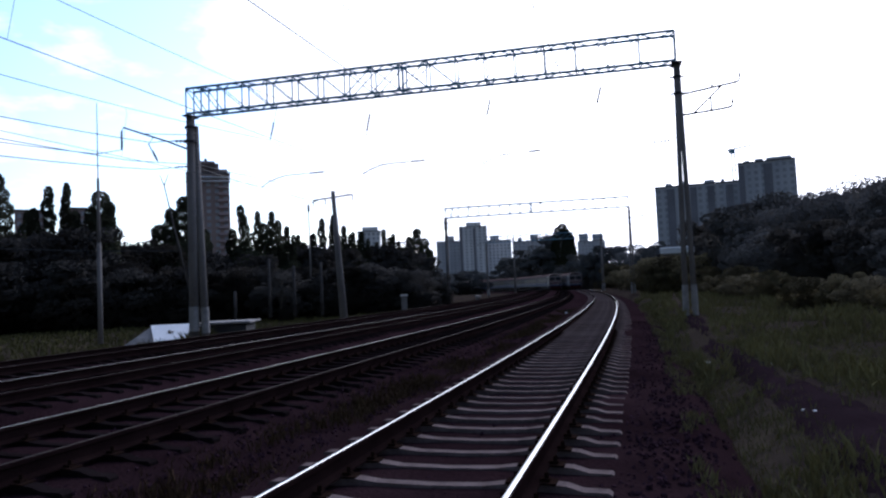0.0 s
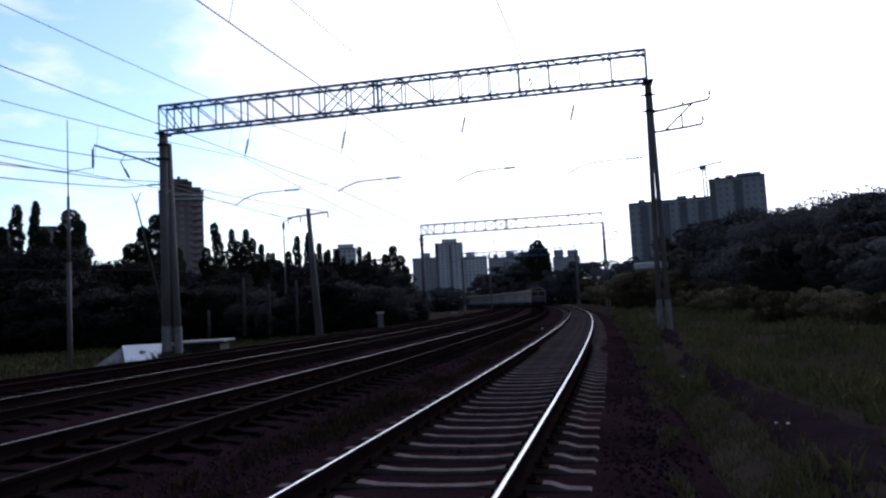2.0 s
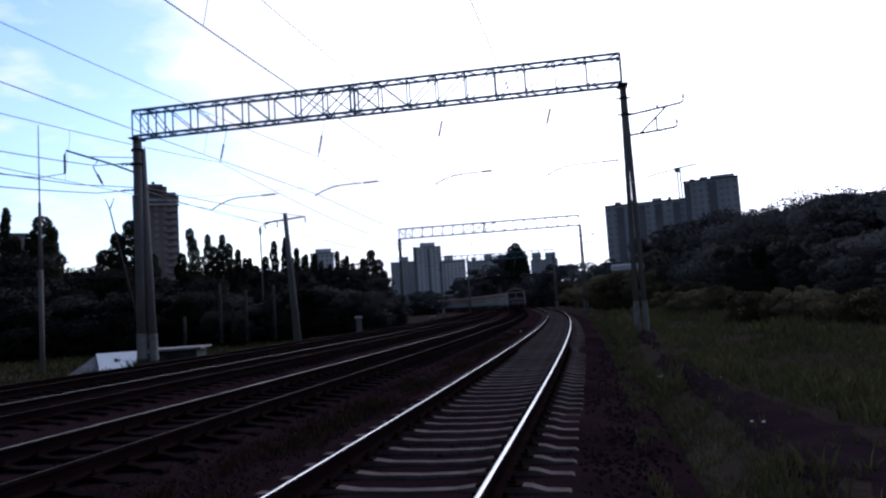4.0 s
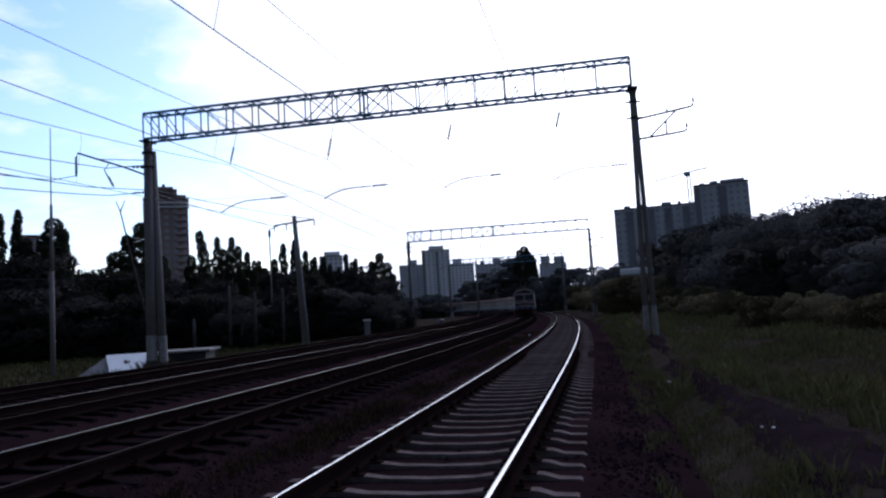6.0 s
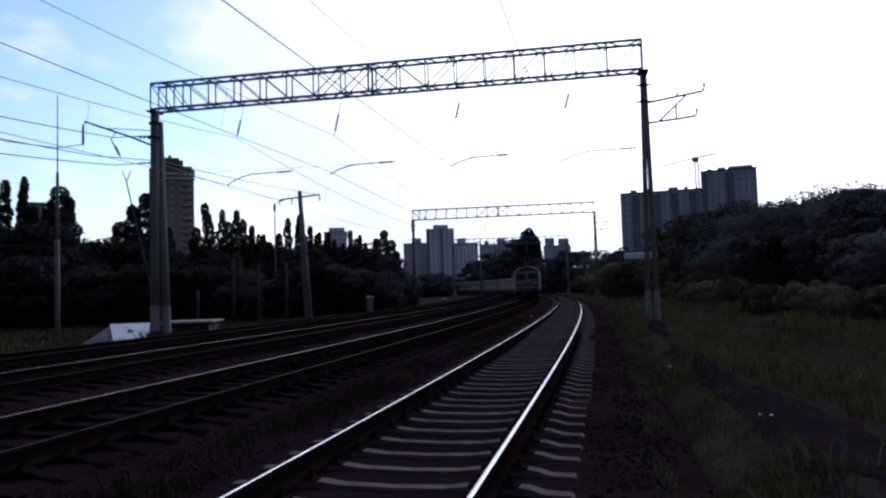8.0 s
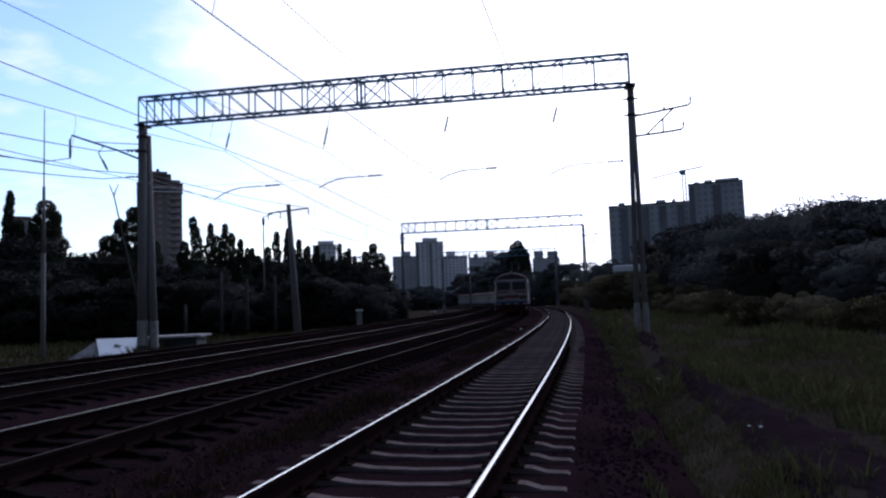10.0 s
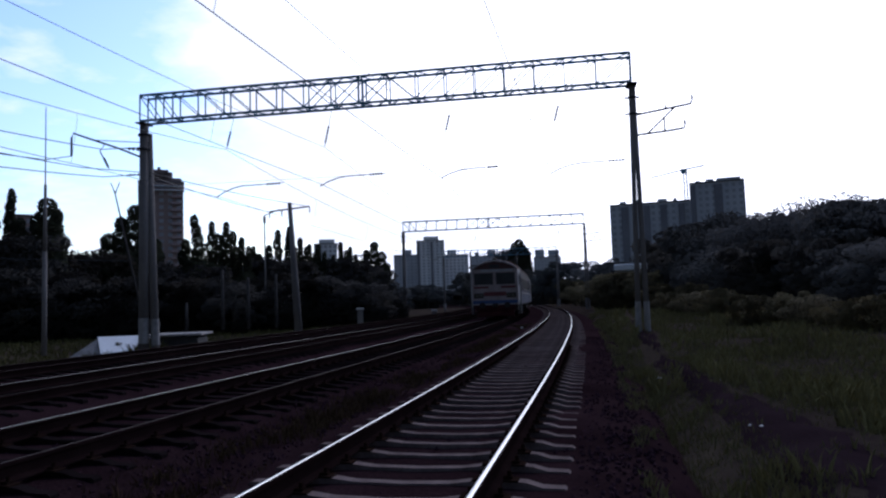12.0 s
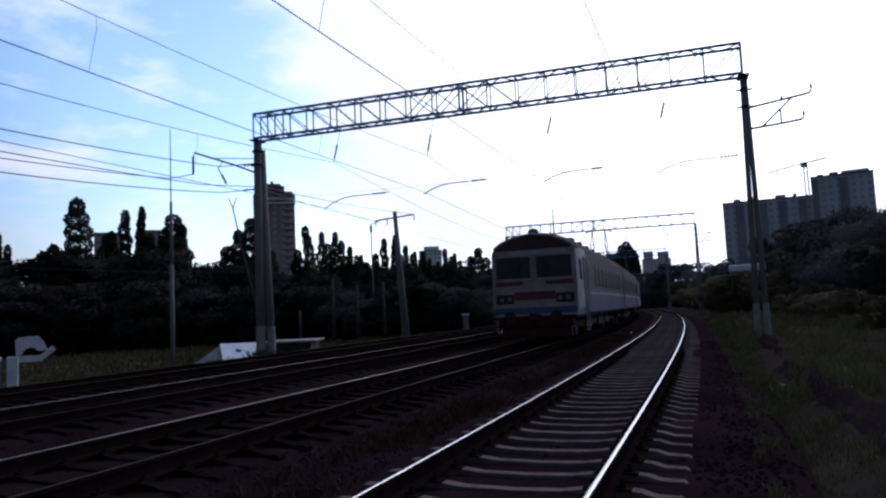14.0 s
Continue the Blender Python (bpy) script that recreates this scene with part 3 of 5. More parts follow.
def anchor_extras():
    """The anchored mast of the nearest portal: a second leg, and a bracket for the feeders."""
    x = -SPAN
    m = mast(portal, x + 0.2, -0.1, 9.25, 0.18, 0.145, 0.95, y=0.2, lean=-0.33)
    m["label"] = "concrete strut leaning against the anchor mast"
    vs, fs = sweep([(x - 0.1, 0, 8.05), (x - 1.5, 0, 8.65), (x - 3.0, 0, 9.2), (x - 3.8, 0, 9.5), (x - 3.9, 0, 9.3), (x - 3.9, 0, 8.45)], 0.05, 6)
    raw("feeder_bracket", vs, fs, M_STEEL_DARK, portal, smooth=True)
    bm = B()
    tube(bm, (x - 2.8, 0, 9.12), (x, 0, 8.8), 0.02, n=6)
    part("bracket_tie", bm, M_STEEL_DARK, portal)
    vs, fs = sweep([(x - 2.2, 0, 8.9), (x - 2.45, 0, 8.6), (x - 2.3, 0, 8.3)], 0.03, 6)
    raw("hanger_loop", vs, fs, M_STEEL_DARK, portal, smooth=True)
    insulator(portal, (x - 2.3, 0, 8.35), (x - 1.95, 0, 7.7), 5, 0.07)
    insulator(portal, (x - 1.2, 0, 8.62), (x - 0.1, 0, 8.5), 4, 0.08)
    insulator(portal, (x - 1.1, 0, 7.42), (x - 0.1, 0, 7.36), 4, 0.06)


anchor_extras()


def local(x, y, z, k=0):
    return PORTAL_POSES[k] @ Vector((x, y, z))


def make_catenary():
    hx = (-3.06, -7.49, -12.71, -17.2)
    for k, off in enumerate(TRACKS):
        low = (7.47, 7.52, 7.72, 7.42)[k]
        aside = Vector(((0.0, -0.1, 0.0, -1.4)[k], 0, 0))
        hang = [local(hx[k] - 0.02, 0, (8.3, 8.23, 8.04, 8.23)[k], g) for g in range(3)]
        shift = hang[0] - on_line(28.75, off, hang[0].z)
        first = on_line(-13, off, hang[0].z) + shift + aside
        ends = [first] + hang
        pts = []
        for a, b in zip(ends, ends[1:]):
            pts += sagging(a, b, 8.3 - low)[:-1]
        pts.append(ends[-1])
        w = make_wire(pts, 0.0085 if k < 3 else 0.012, "thin dark messenger wire strung from portal to portal", "messenger_wire")
        con = [local(hx[k] - 0.2, 0, (6.35, 6.4, 6.47, 6.12)[k], g) for g in range(3)]
        con = [on_line(-13, off, con[0].z) + (con[0] - on_line(28.75, off, con[0].z)) + aside] + con
        pts2 = []
        for a, b in zip(con, con[1:]):
            pts2 += sagging(a, b, 0.12)[:-1]
        pts2.append(con[-1])
        make_wire(pts2, 0.0115, "dark contact wire hanging over a track", "contact_wire")
        for i in range(2, 40, 3):
            if i % 14 in (0, 13):
                continue
            vs, fs = sweep([pts[i], pts[i] + Vector((0.02, 0, -0.25)), pts2[i]], 0.006, 4)
            raw("dropper", vs, fs, M_WIRE, w)


make_catenary()


# ---- poles beside the line ----
def make_pole():
    d = 47.0
    base, top = polar(24.6, d, height(-1.8, d) - 0.2), polar(25.15, d, height(8.2, d))
    p = thing("utility_pole", Matrix.Translation(base), "leaning grey concrete utility pole with a crossarm", "pole")
    v = top - base
    bm = B()
    tube(bm, (0, 0, -0.3), v, 0.27, 0.13, 10)
    part("shaft", bm, M_CONCRETE, p, smooth=True)
    a, b = polar(26.7, d, height(7.5, d)) - base, polar(23.6, d, height(7.9, d)) - base
    bm = B()
    bar(bm, a, b, 0.09, 0.09)
    part("crossarm", bm, M_STEEL_DARK, p)
    for q in (a, a.lerp(b, 0.3), b):
        insulator(p, q, q + Vector((0, 0, -0.45)), 3, 0.06)
    return base


make_pole()


def make_whip():
    d = 41.0
    p = thing("antenna_mast", Matrix.Translation(polar(42.3, d, height(-2.5, d))), "thin grey mast with a whip on its top", "mast")
    bm = B()
    tube(bm, (0, 0, -0.2), (0, 0, 5.0), 0.13, 0.11, 10)
    tube(bm, (0, 0, 5.0), (0, 0, 8.4), 0.1, 0.07, 10)
    part("shaft", bm, M_CONCRETE, p, smooth=True)
    bm = B()
    tube(bm, (0, 0, 8.4), (0, 0, 12.4), 0.035, 0.02, 6)
    part("whip", bm, M_STEEL_DARK, p)


make_whip()


def make_lamp_pole(az, d, el_top, el_bot, r, name, label):
    p = thing(name, Matrix.Translation(polar(az, d, height(el_bot, d))), label, "pole")
    h = height(el_top, d) - height(el_bot, d)
    bm = B()
    tube(bm, (0, 0, -0.2), (0, 0, h), r, r * 0.7, 8)
    part("shaft", bm, M_OLD_POST if name == "concrete_post" else M_CONCRETE, p, smooth=True)
    return p, h


for az, el in ((32.9, 0.6), (30.3, 3.0), (28.4, 2.4), (26.3, 2.6)):
    make_lamp_pole(az, 62.0, el, -1.4, 0.16, "concrete_post", "old grey concrete post standing in the field")
lp, lh = make_lamp_pole(27.1, 70.0, 7.2, -1.4, 0.09, "lamp_pole", "thin grey lamp pole behind the field")
bm = B()
box(bm, -0.1, 0.1, -0.1, 0.1, lh - 0.75, lh - 0.1, 0.03)
part("lamp_head", bm, M_STEEL_DARK, lp)
bm = B()
bar(bm, (0, 0, lh), (1.6, 0, lh + 0.5), 0.06, 0.06)
part("lamp_arm", bm, M_STEEL_DARK, lp)
make_lamp_pole(10.87, 150.0, 3.95, -0.75, 0.2, "signal_post", "dark upright post beside the far bend")


def make_forked_pole():
    d = 60.0
    base = polar(35.7, d, height(-1.4, d))
    p = thing("forked_pole", Matrix.Translation(base), "leaning forked grey pole among trees", "pole")
    top = polar(37.8, d, height(8.7, d)) - base
    bm = B()
    tube(bm, (0, 0, -0.2), top, 0.1, 0.05, 8)
    part("shaft", bm, M_OLD_POST, p, smooth=True)
    for az, el in ((38.1, 9.5), (37.5, 9.55)):
        bm = B()
        tube(bm, top, polar(az, d, height(el, d)) - base, 0.045, 0.03, 6)
        part("fork_arm", bm, M_OLD_POST, p)


make_forked_pole()


def make_marker(az, d, el_top, el_bot, w, name, label):
    b = polar(az, d, height(el_bot, d))
    h = height(el_top, d) - b.z
    t = thing(name, Matrix.Translation(b) @ Matrix.Rotation(radians(az), 4, "Z"), label, "post")
    bm = B()
    box(bm, -w / 2, w / 2, -w / 2, w / 2, -0.3, h, 0.03)
    part("body", bm, M_CONCRETE, t)
    bm = B()
    box(bm, -w * 0.66, w * 0.66, -w * 0.66, w * 0.66, h - 0.14, h + 0.02, 0.02)
    part("cap", bm, M_WHITEWASH, t, "white cap")


make_marker(19.8, 62, -0.25, -1.45, 0.5, "relay_cabinet", "small grey trackside cabinet with a white top")
make_marker(13.9, 84, -0.6, -1.3, 0.5, "concrete_marker", "short whitish concrete marker post")
make_marker(16.9, 84, 0.0, -1.4, 0.35, "concrete_marker", "short whitish concrete marker post")


def make_shed():
    """A low cellar-like shed beyond the embankment, white sheet roof, front side coloured shade-dark."""
    d = 37.0
    a, b, c = polar(39.5, d), polar(34.2, d + 1.5), polar(32.0, d - 1.2)
    ux = (c - a).normalized()
    s = thing("low_shed", Matrix.Translation((a.x, a.y, -1.9)) @ Matrix.Rotation(math.atan2(ux.y, ux.x), 4, "Z"), "low concrete shed with a white sheet roof behind the embankment", "shed")
    L = (c - a).length
    bm = B()
    box(bm, 0.65, 2.5, 0.1, 2.6, 0, 1.5)
    part("wall", bm, M_CONCRETE, s)
    # the shade under the slab is put into this wall's dark colour
    bm = B()
    box(bm, 2.52, L - 0.1, 0.1, 2.6, 0, 2.14)
    part("wall", bm, M_STEEL_DARK, s, "dark shaded front wall")
    eave, ridge = 1.55, 2.27
    bm = B()
    v = [bm.verts.new(p) for p in ((0.6, -0.3, eave), (2.75, -0.3, eave), (2.75, 1.2, ridge), (0.0, 1.2, ridge), (0.6, -0.3, eave - 0.06), (2.75, -0.3, eave - 0.06), (2.75, 1.2, ridge - 0.06), (0.0, 1.2, ridge - 0.06))]
    for fa in ((0, 1, 2, 3), (7, 6, 5, 4), (0, 4, 5, 1), (1, 5, 6, 2), (2, 6, 7, 3), (3, 7, 4, 0)):
        bm.faces.new([v[i] for i in fa])
    part("roof_sheet", bm, M_SHEET_WHITE, s, "white sloping roof sheet")
    bm = B()
    box(bm, 2.4, L + 0.15, -0.2, 2.8, 2.2, 2.3, 0.02)
    part("roof_slab", bm, M_FADED_WHITE, s, "flat whitish roof slab with an overhanging edge")
    bm = B()
    box(bm, -1.1, -0.55, -0.5, 0.1, 0.9, 1.35, 0.12)
    part("white_block", bm, M_WHITEWASH, s, "broken white block")
    bm = B()
    v = [bm.verts.new(p) for p in ((-1.0, -0.1, 1.3), (0.65, -0.1, 1.3), (0.1, 1.1, 2.22), (-1.0, 1.9, 1.3), (0.65, 1.9, 1.3), (0.1, 1.2, 2.22))]
    for fa in ((0, 1, 2), (5, 4, 3), (0, 2, 5, 3), (0, 3, 4, 1), (1, 4, 5, 2)):
        bm.faces.new([v[i] for i in fa])
    part("side_ramp", bm, M_FADED_WHITE, s, "sloping grey end wall")


make_shed()


def make_white_ruin():
    """A whitewashed concrete support with a tilted arched slab on it, beside the outermost track."""
    d = 25.5
    b = polar(52.7, d, 0)
    t = thing("white_concrete_support", Matrix.Translation((b.x, b.y, -0.75)) @ Matrix.Rotation(radians(52), 4, "Z"), "whitewashed concrete support carrying a tilted arched slab", "support")
    bm = B()
    box(bm, -0.1, 0.22, -0.2, 0.25, 0, 1.45, 0.03)
    part("post", bm, M_WHITEWASH, t)
    bm = B()
    box(bm, -1.6, -0.25, -0.1, 0.3, -0.1, 1.4, 0.03)
    part("side_wall", bm, M_CONCRETE, t, "grey concrete wall with a pale top")
    bm = B()
    box(bm, -1.6, -0.22, -0.13, 0.33, 1.34, 1.46, 0.02)
    part("coping", bm, M_WHITEWASH, t)
    # the arched slab, a ring segment standing on the post
    bm = B()
    outer = [(0.15, 1.42), (0.12, 1.95), (0.2, 2.02), (0.75, 2.05), (0.9, 1.85), (1.0, 1.6)]
    inner = [(0.32, 1.5), (0.33, 1.58), (0.4, 1.66), (0.52, 1.7), (0.64, 1.68), (0.74, 1.58)]
    f = [[bm.verts.new((x, y, z)) for x, z in ring] for y in (0.0, 0.3) for ring in (outer, inner)]
    for i in range(5):
        bm.faces.new((f[0][i], f[0][i + 1], f[1][i + 1], f[1][i]))
        bm.faces.new((f[2][i + 1], f[2][i], f[3][i], f[3][i + 1]))
        bm.faces.new((f[0][i + 1], f[0][i], f[2][i], f[2][i + 1]))
        bm.faces.new((f[1][i], f[1][i + 1], f[3][i + 1], f[3][i]))
    part("arched_slab", bm, M_WHITEWASH, t)
    bm = B()
    bar(bm, (0.1, 0.12, 1.36), (0.85, 0.12, 1.36), 0.26, 0.18)
    bar(bm, (0.8, 0.12, 1.36), (1.18, 0.12, 1.66), 0.26, 0.16)
    part("sill_beam", bm, M_WHITEWASH, t)
    bm = B()
    box(bm, -2.0, 0.95, -0.7, 0.5, -0.15, 0.1, 0.03)
    part("footing", bm, M_CONCRETE, t, "pale concrete footing slab")


make_white_ruin()


# ---- feeders at the side ----
def make_feeders():
    # side offset, lowest height, curvature of the hanging line, and the end at the mast
    for lat, low, k, (x, z), name in ((18.7, 7.64, 0.0025, (-0.45, 8.62), "feeder_cable"), (19.7, 7.24, 0.0016, (-0.45, 7.5), "feeder_cable"), (18.65, 6.22, 0.0031, (-0.45, 7.38), "feeder_cable"), (21.5, 7.35, 0.0026, (-3.9, 8.45), "feeder_cable")):
        pts = [on_line(s, lat, low + k * (s - 8) ** 2) for s in np.arange(-13, 27.1, 2)]
        make_wire(pts + [local(-SPAN + x, 0, z)], 0.02, "dark feeder cable running along the masts", name)
    for z, (az, el) in ((7.45, (23.9, 7.95)), (7.3, (26.6, 7.45))):
        make_wire(sagging(local(-SPAN + 0.06, 0, z), polar(az, 47, height(el, 47)), 0.12), 0.018, "slack cable between the mast and a utility pole", "feeder_cable")
    make_wire(sagging(polar(58, 60, 6.5), polar(36.5, 62, 5.6), 0.3), 0.022, "thin cable strung across the field", "field_cable")


make_feeders()


# ---- trees ----
def leaf_cards(rng, centre, radii, count, size, flat=0.0):
    vs, fs = [], []
    for _ in range(count):
        while True:
            d = Vector((rng.uniform(-1, 1), rng.uniform(-1, 1), rng.uniform(-1, 1)))
            if 0.15 < d.length < 1:
                break
        d = d.normalized() * d.length ** 0.45
        c = Vector(centre) + Vector((d.x * radii[0], d.y * radii[1], d.z * radii[2]))
        a = Vector((rng.gauss(0, 1), rng.gauss(0, 1), rng.gauss(0, 1))).normalized()
        b = a.orthogonal().normalized()
        s = size * rng.uniform(0.6, 1.35)
        k = len(vs)
        vs += [c - a * s + b * s * 0.35, c + a * s * 1.15, c - b * s * 0.75]
        fs.append((k, k + 1, k + 2))
    return vs, fs


def mesh_of(name, vs, fs, mat):
    me = bpy.data.meshes.new(name)
    me.from_pydata(vs, [], fs)
    me.materials.append(mat)
    return me


def merge(parts):
    vs, fs = [], []
    for v, f in parts:
        k = len(vs)
        vs += v
        fs += [tuple(i + k for i in q) for q in f]
    return vs, fs


def trunk_mesh(rng, h, r, limbs):
    parts = [sweep([(0, 0, -0.4), (0.02 * h * rng.uniform(-1, 1), 0, h * 0.35), (0.03 * h * rng.uniform(-1, 1), 0.02 * h * rng.uniform(-1, 1), h * 0.7)], r, 7)]
    for _ in range(limbs):
        z = h * rng.uniform(0.2, 0.6)
        a = rng.uniform(0, 6.28)
        q = Vector((math.cos(a), math.sin(a), rng.uniform(0.8, 1.6))) * h * rng.uniform(0.07, 0.13)
        parts.append(sweep([(0, 0, z), Vector((0, 0, z)) + q * 0.6, Vector((0, 0, z)) + q + Vector((0, 0, 0.04 * h))], r * 0.3, 5))
    return merge(parts)


def poplar_kind(seed, plumes, body):
    """Columnar: upright rounded plumes (x, y, low, top, radius, lean) over a bushy body (height, radius)."""
    rng = random.Random(seed)
    parts = []
    for x, y, low, top, r, lean in plumes:
        n = max(4, int((top - low) / 1.1))
        for j in range(n):
            t = (j + 0.5) / n
            wr = r * min(1.0, 0.55 + 1.6 * t) * math.sqrt(max(0.12, 1 - max(0, (t - 0.55) / 0.5) ** 2)) * rng.uniform(0.85, 1.15)
            parts.append(leaf_cards(rng, (x + lean * t * t + rng.uniform(-0.1, 0.1), y, low + (top - low) * t), (wr, wr, (top - low) / n * 0.8), int(170 + 360 * r), 0.17))
    hb, rb = body
    for j in range(9):
        a = rng.uniform(0, 6.28)
        parts.append(leaf_cards(rng, (rb * 0.5 * math.cos(a), rb * 0.5 * math.sin(a), hb * rng.uniform(0.25, 0.9)), (rb * 0.6, rb * 0.6, hb * 0.18), 330, 0.2))
    v, f = merge(parts)
    tv, tf = trunk_mesh(rng, max(p[3] for p in plumes), 0.2, 5)
    return mesh_of("crown", v, f, M_POPLAR), mesh_of("trunk", tv, tf, M_BARK)


def broad_kind(seed, h, width, mat, size=0.17, clumps=30, count=190, low=0.22):
    rng = random.Random(seed)
    parts = []
    for i in range(clumps):
        a, u = rng.uniform(0, 6.28), rng.uniform(0, 1)
        z = h * (low + (0.93 - low) * u)
        rad = width * math.sqrt(max(0.05, 1 - ((u - 0.4) / 0.68) ** 2)) * rng.uniform(0.35, 0.95)
        c = width * rng.uniform(0.2, 0.42)
        parts.append(leaf_cards(rng, (rad * math.cos(a), rad * math.sin(a), z), (c, c, c * rng.uniform(0.55, 0.8)), count, size))
    v, f = merge(parts)
    tv, tf = trunk_mesh(rng, h, 0.03 * h, 6)
    return mesh_of("crown", v, f, mat), mesh_of("trunk", tv, tf, M_BARK)


POPLARS = [
    poplar_kind(1, [(0, 0, 2, 14, 1.3, 0), (-1.7, 0.3, 3, 9.6, 0.8, -0.2), (1.9, -0.2, 3, 10.6, 0.6, 0.4)], (9, 2.3)),
    poplar_kind(2, [(-0.5, 0, 3, 13.6, 0.6, -0.2), (0.7, 0.2, 3, 14, 0.55, 0.2), (-1.5, 0.2, 3, 11.4, 0.7, -0.4), (1.4, -0.3, 3, 11.2, 0.7, 0.2)], (9.5, 2.1)),
    poplar_kind(3, [(0, 0, 3, 14, 1.35, 0), (-0.9, 0.4, 4, 12.4, 0.9, 0), (0.9, -0.3, 4, 12.9, 0.9, 0)], (10, 1.7)),
    # a broom of upright plumes that lean outwards
    poplar_kind(4, [(-0.9, 0, 5, 14, 0.62, -0.7), (-1.3, 0.4, 4, 11.0, 0.55, -1.3), (0.1, 0.3, 5, 13.2, 0.5, 0.1), (0.7, -0.2, 5, 11.6, 0.5, 0.1), (1.1, 0.1, 5, 13.2, 0.52, 0.5), (1.6, -0.3, 4, 12.0, 0.5, 0.7), (2.0, 0.2, 4, 10.0, 0.5, 0.9), (-1.9, 0.1, 4, 9.6, 0.5, -1.0)], (8.6, 2.6)),
    poplar_kind(5, [(-0.2, 0, 4, 14, 0.5, 0.1), (0.5, 0.2, 4, 12.6, 0.45, 0.3), (-0.8, 0.1, 4, 11.8, 0.45, -0.4)], (8.6, 1.6)),
    # a broad dark cone
    poplar_kind(6, [(0, 0, 3, 14, 1.0, 0.1), (0.9, 0.2, 3, 12.2, 0.9, 0.4), (-0.8, -0.2, 3, 12.6, 0.9, -0.3), (-1.8, 0.3, 3, 10.8, 0.9, -0.4), (1.7, 0.3, 3, 10.2, 0.9, 0.3)], (10, 2.4)),
]
BROADS = [broad_kind(11, 8, 3.2, M_LEAF, clumps=48, low=0.08), broad_kind(12, 8, 2.7, M_LEAF, clumps=44, low=0.08), broad_kind(13, 8, 3.8, M_LEAF, clumps=56, low=0.1)]
THICKET = [broad_kind(16, 8, 3.2, M_THICKET, 0.13, 68, 290, 0.06), broad_kind(17, 8, 2.8, M_THICKET, 0.13, 62, 290, 0.06), broad_kind(18, 8, 3.8, M_THICKET, 0.13, 80, 290, 0.08)]
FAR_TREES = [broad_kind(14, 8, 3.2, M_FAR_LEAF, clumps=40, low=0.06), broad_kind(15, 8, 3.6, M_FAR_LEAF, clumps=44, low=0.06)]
BUSHES = [broad_kind(21, 2, 1.1, M_BUSH, 0.06, 24, 200, 0.1), broad_kind(22, 2, 1.4, M_BUSH, 0.06, 30, 200, 0.1)]
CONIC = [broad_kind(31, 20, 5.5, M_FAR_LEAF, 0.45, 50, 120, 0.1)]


def plant(kinds, i, az, d, top, base, name, label, cat, group, wide=1.0, spin=0.0):
    crown, trunk = kinds[i % len(kinds)]
    spot = polar(az, d)
    if d > 120 and min((spot - on_line(q, 6.5)).length for q in range(100, 470, 6)) < 11.5:
        return None
    h0 = max(v.co.z for v in crown.vertices)
    k = (top - base) / h0
    t = thing(name, Matrix.LocRotScale(polar(az, d, base), Euler((0, 0, spin)), None), label, cat, group)
    for nm, me in (("trunk", trunk), ("crown", crown)):
        o = new(nm, me)
        o.parent = t
        o.matrix_basis = Matrix.Diagonal((k * wide, k * wide, k, 1))
    return t


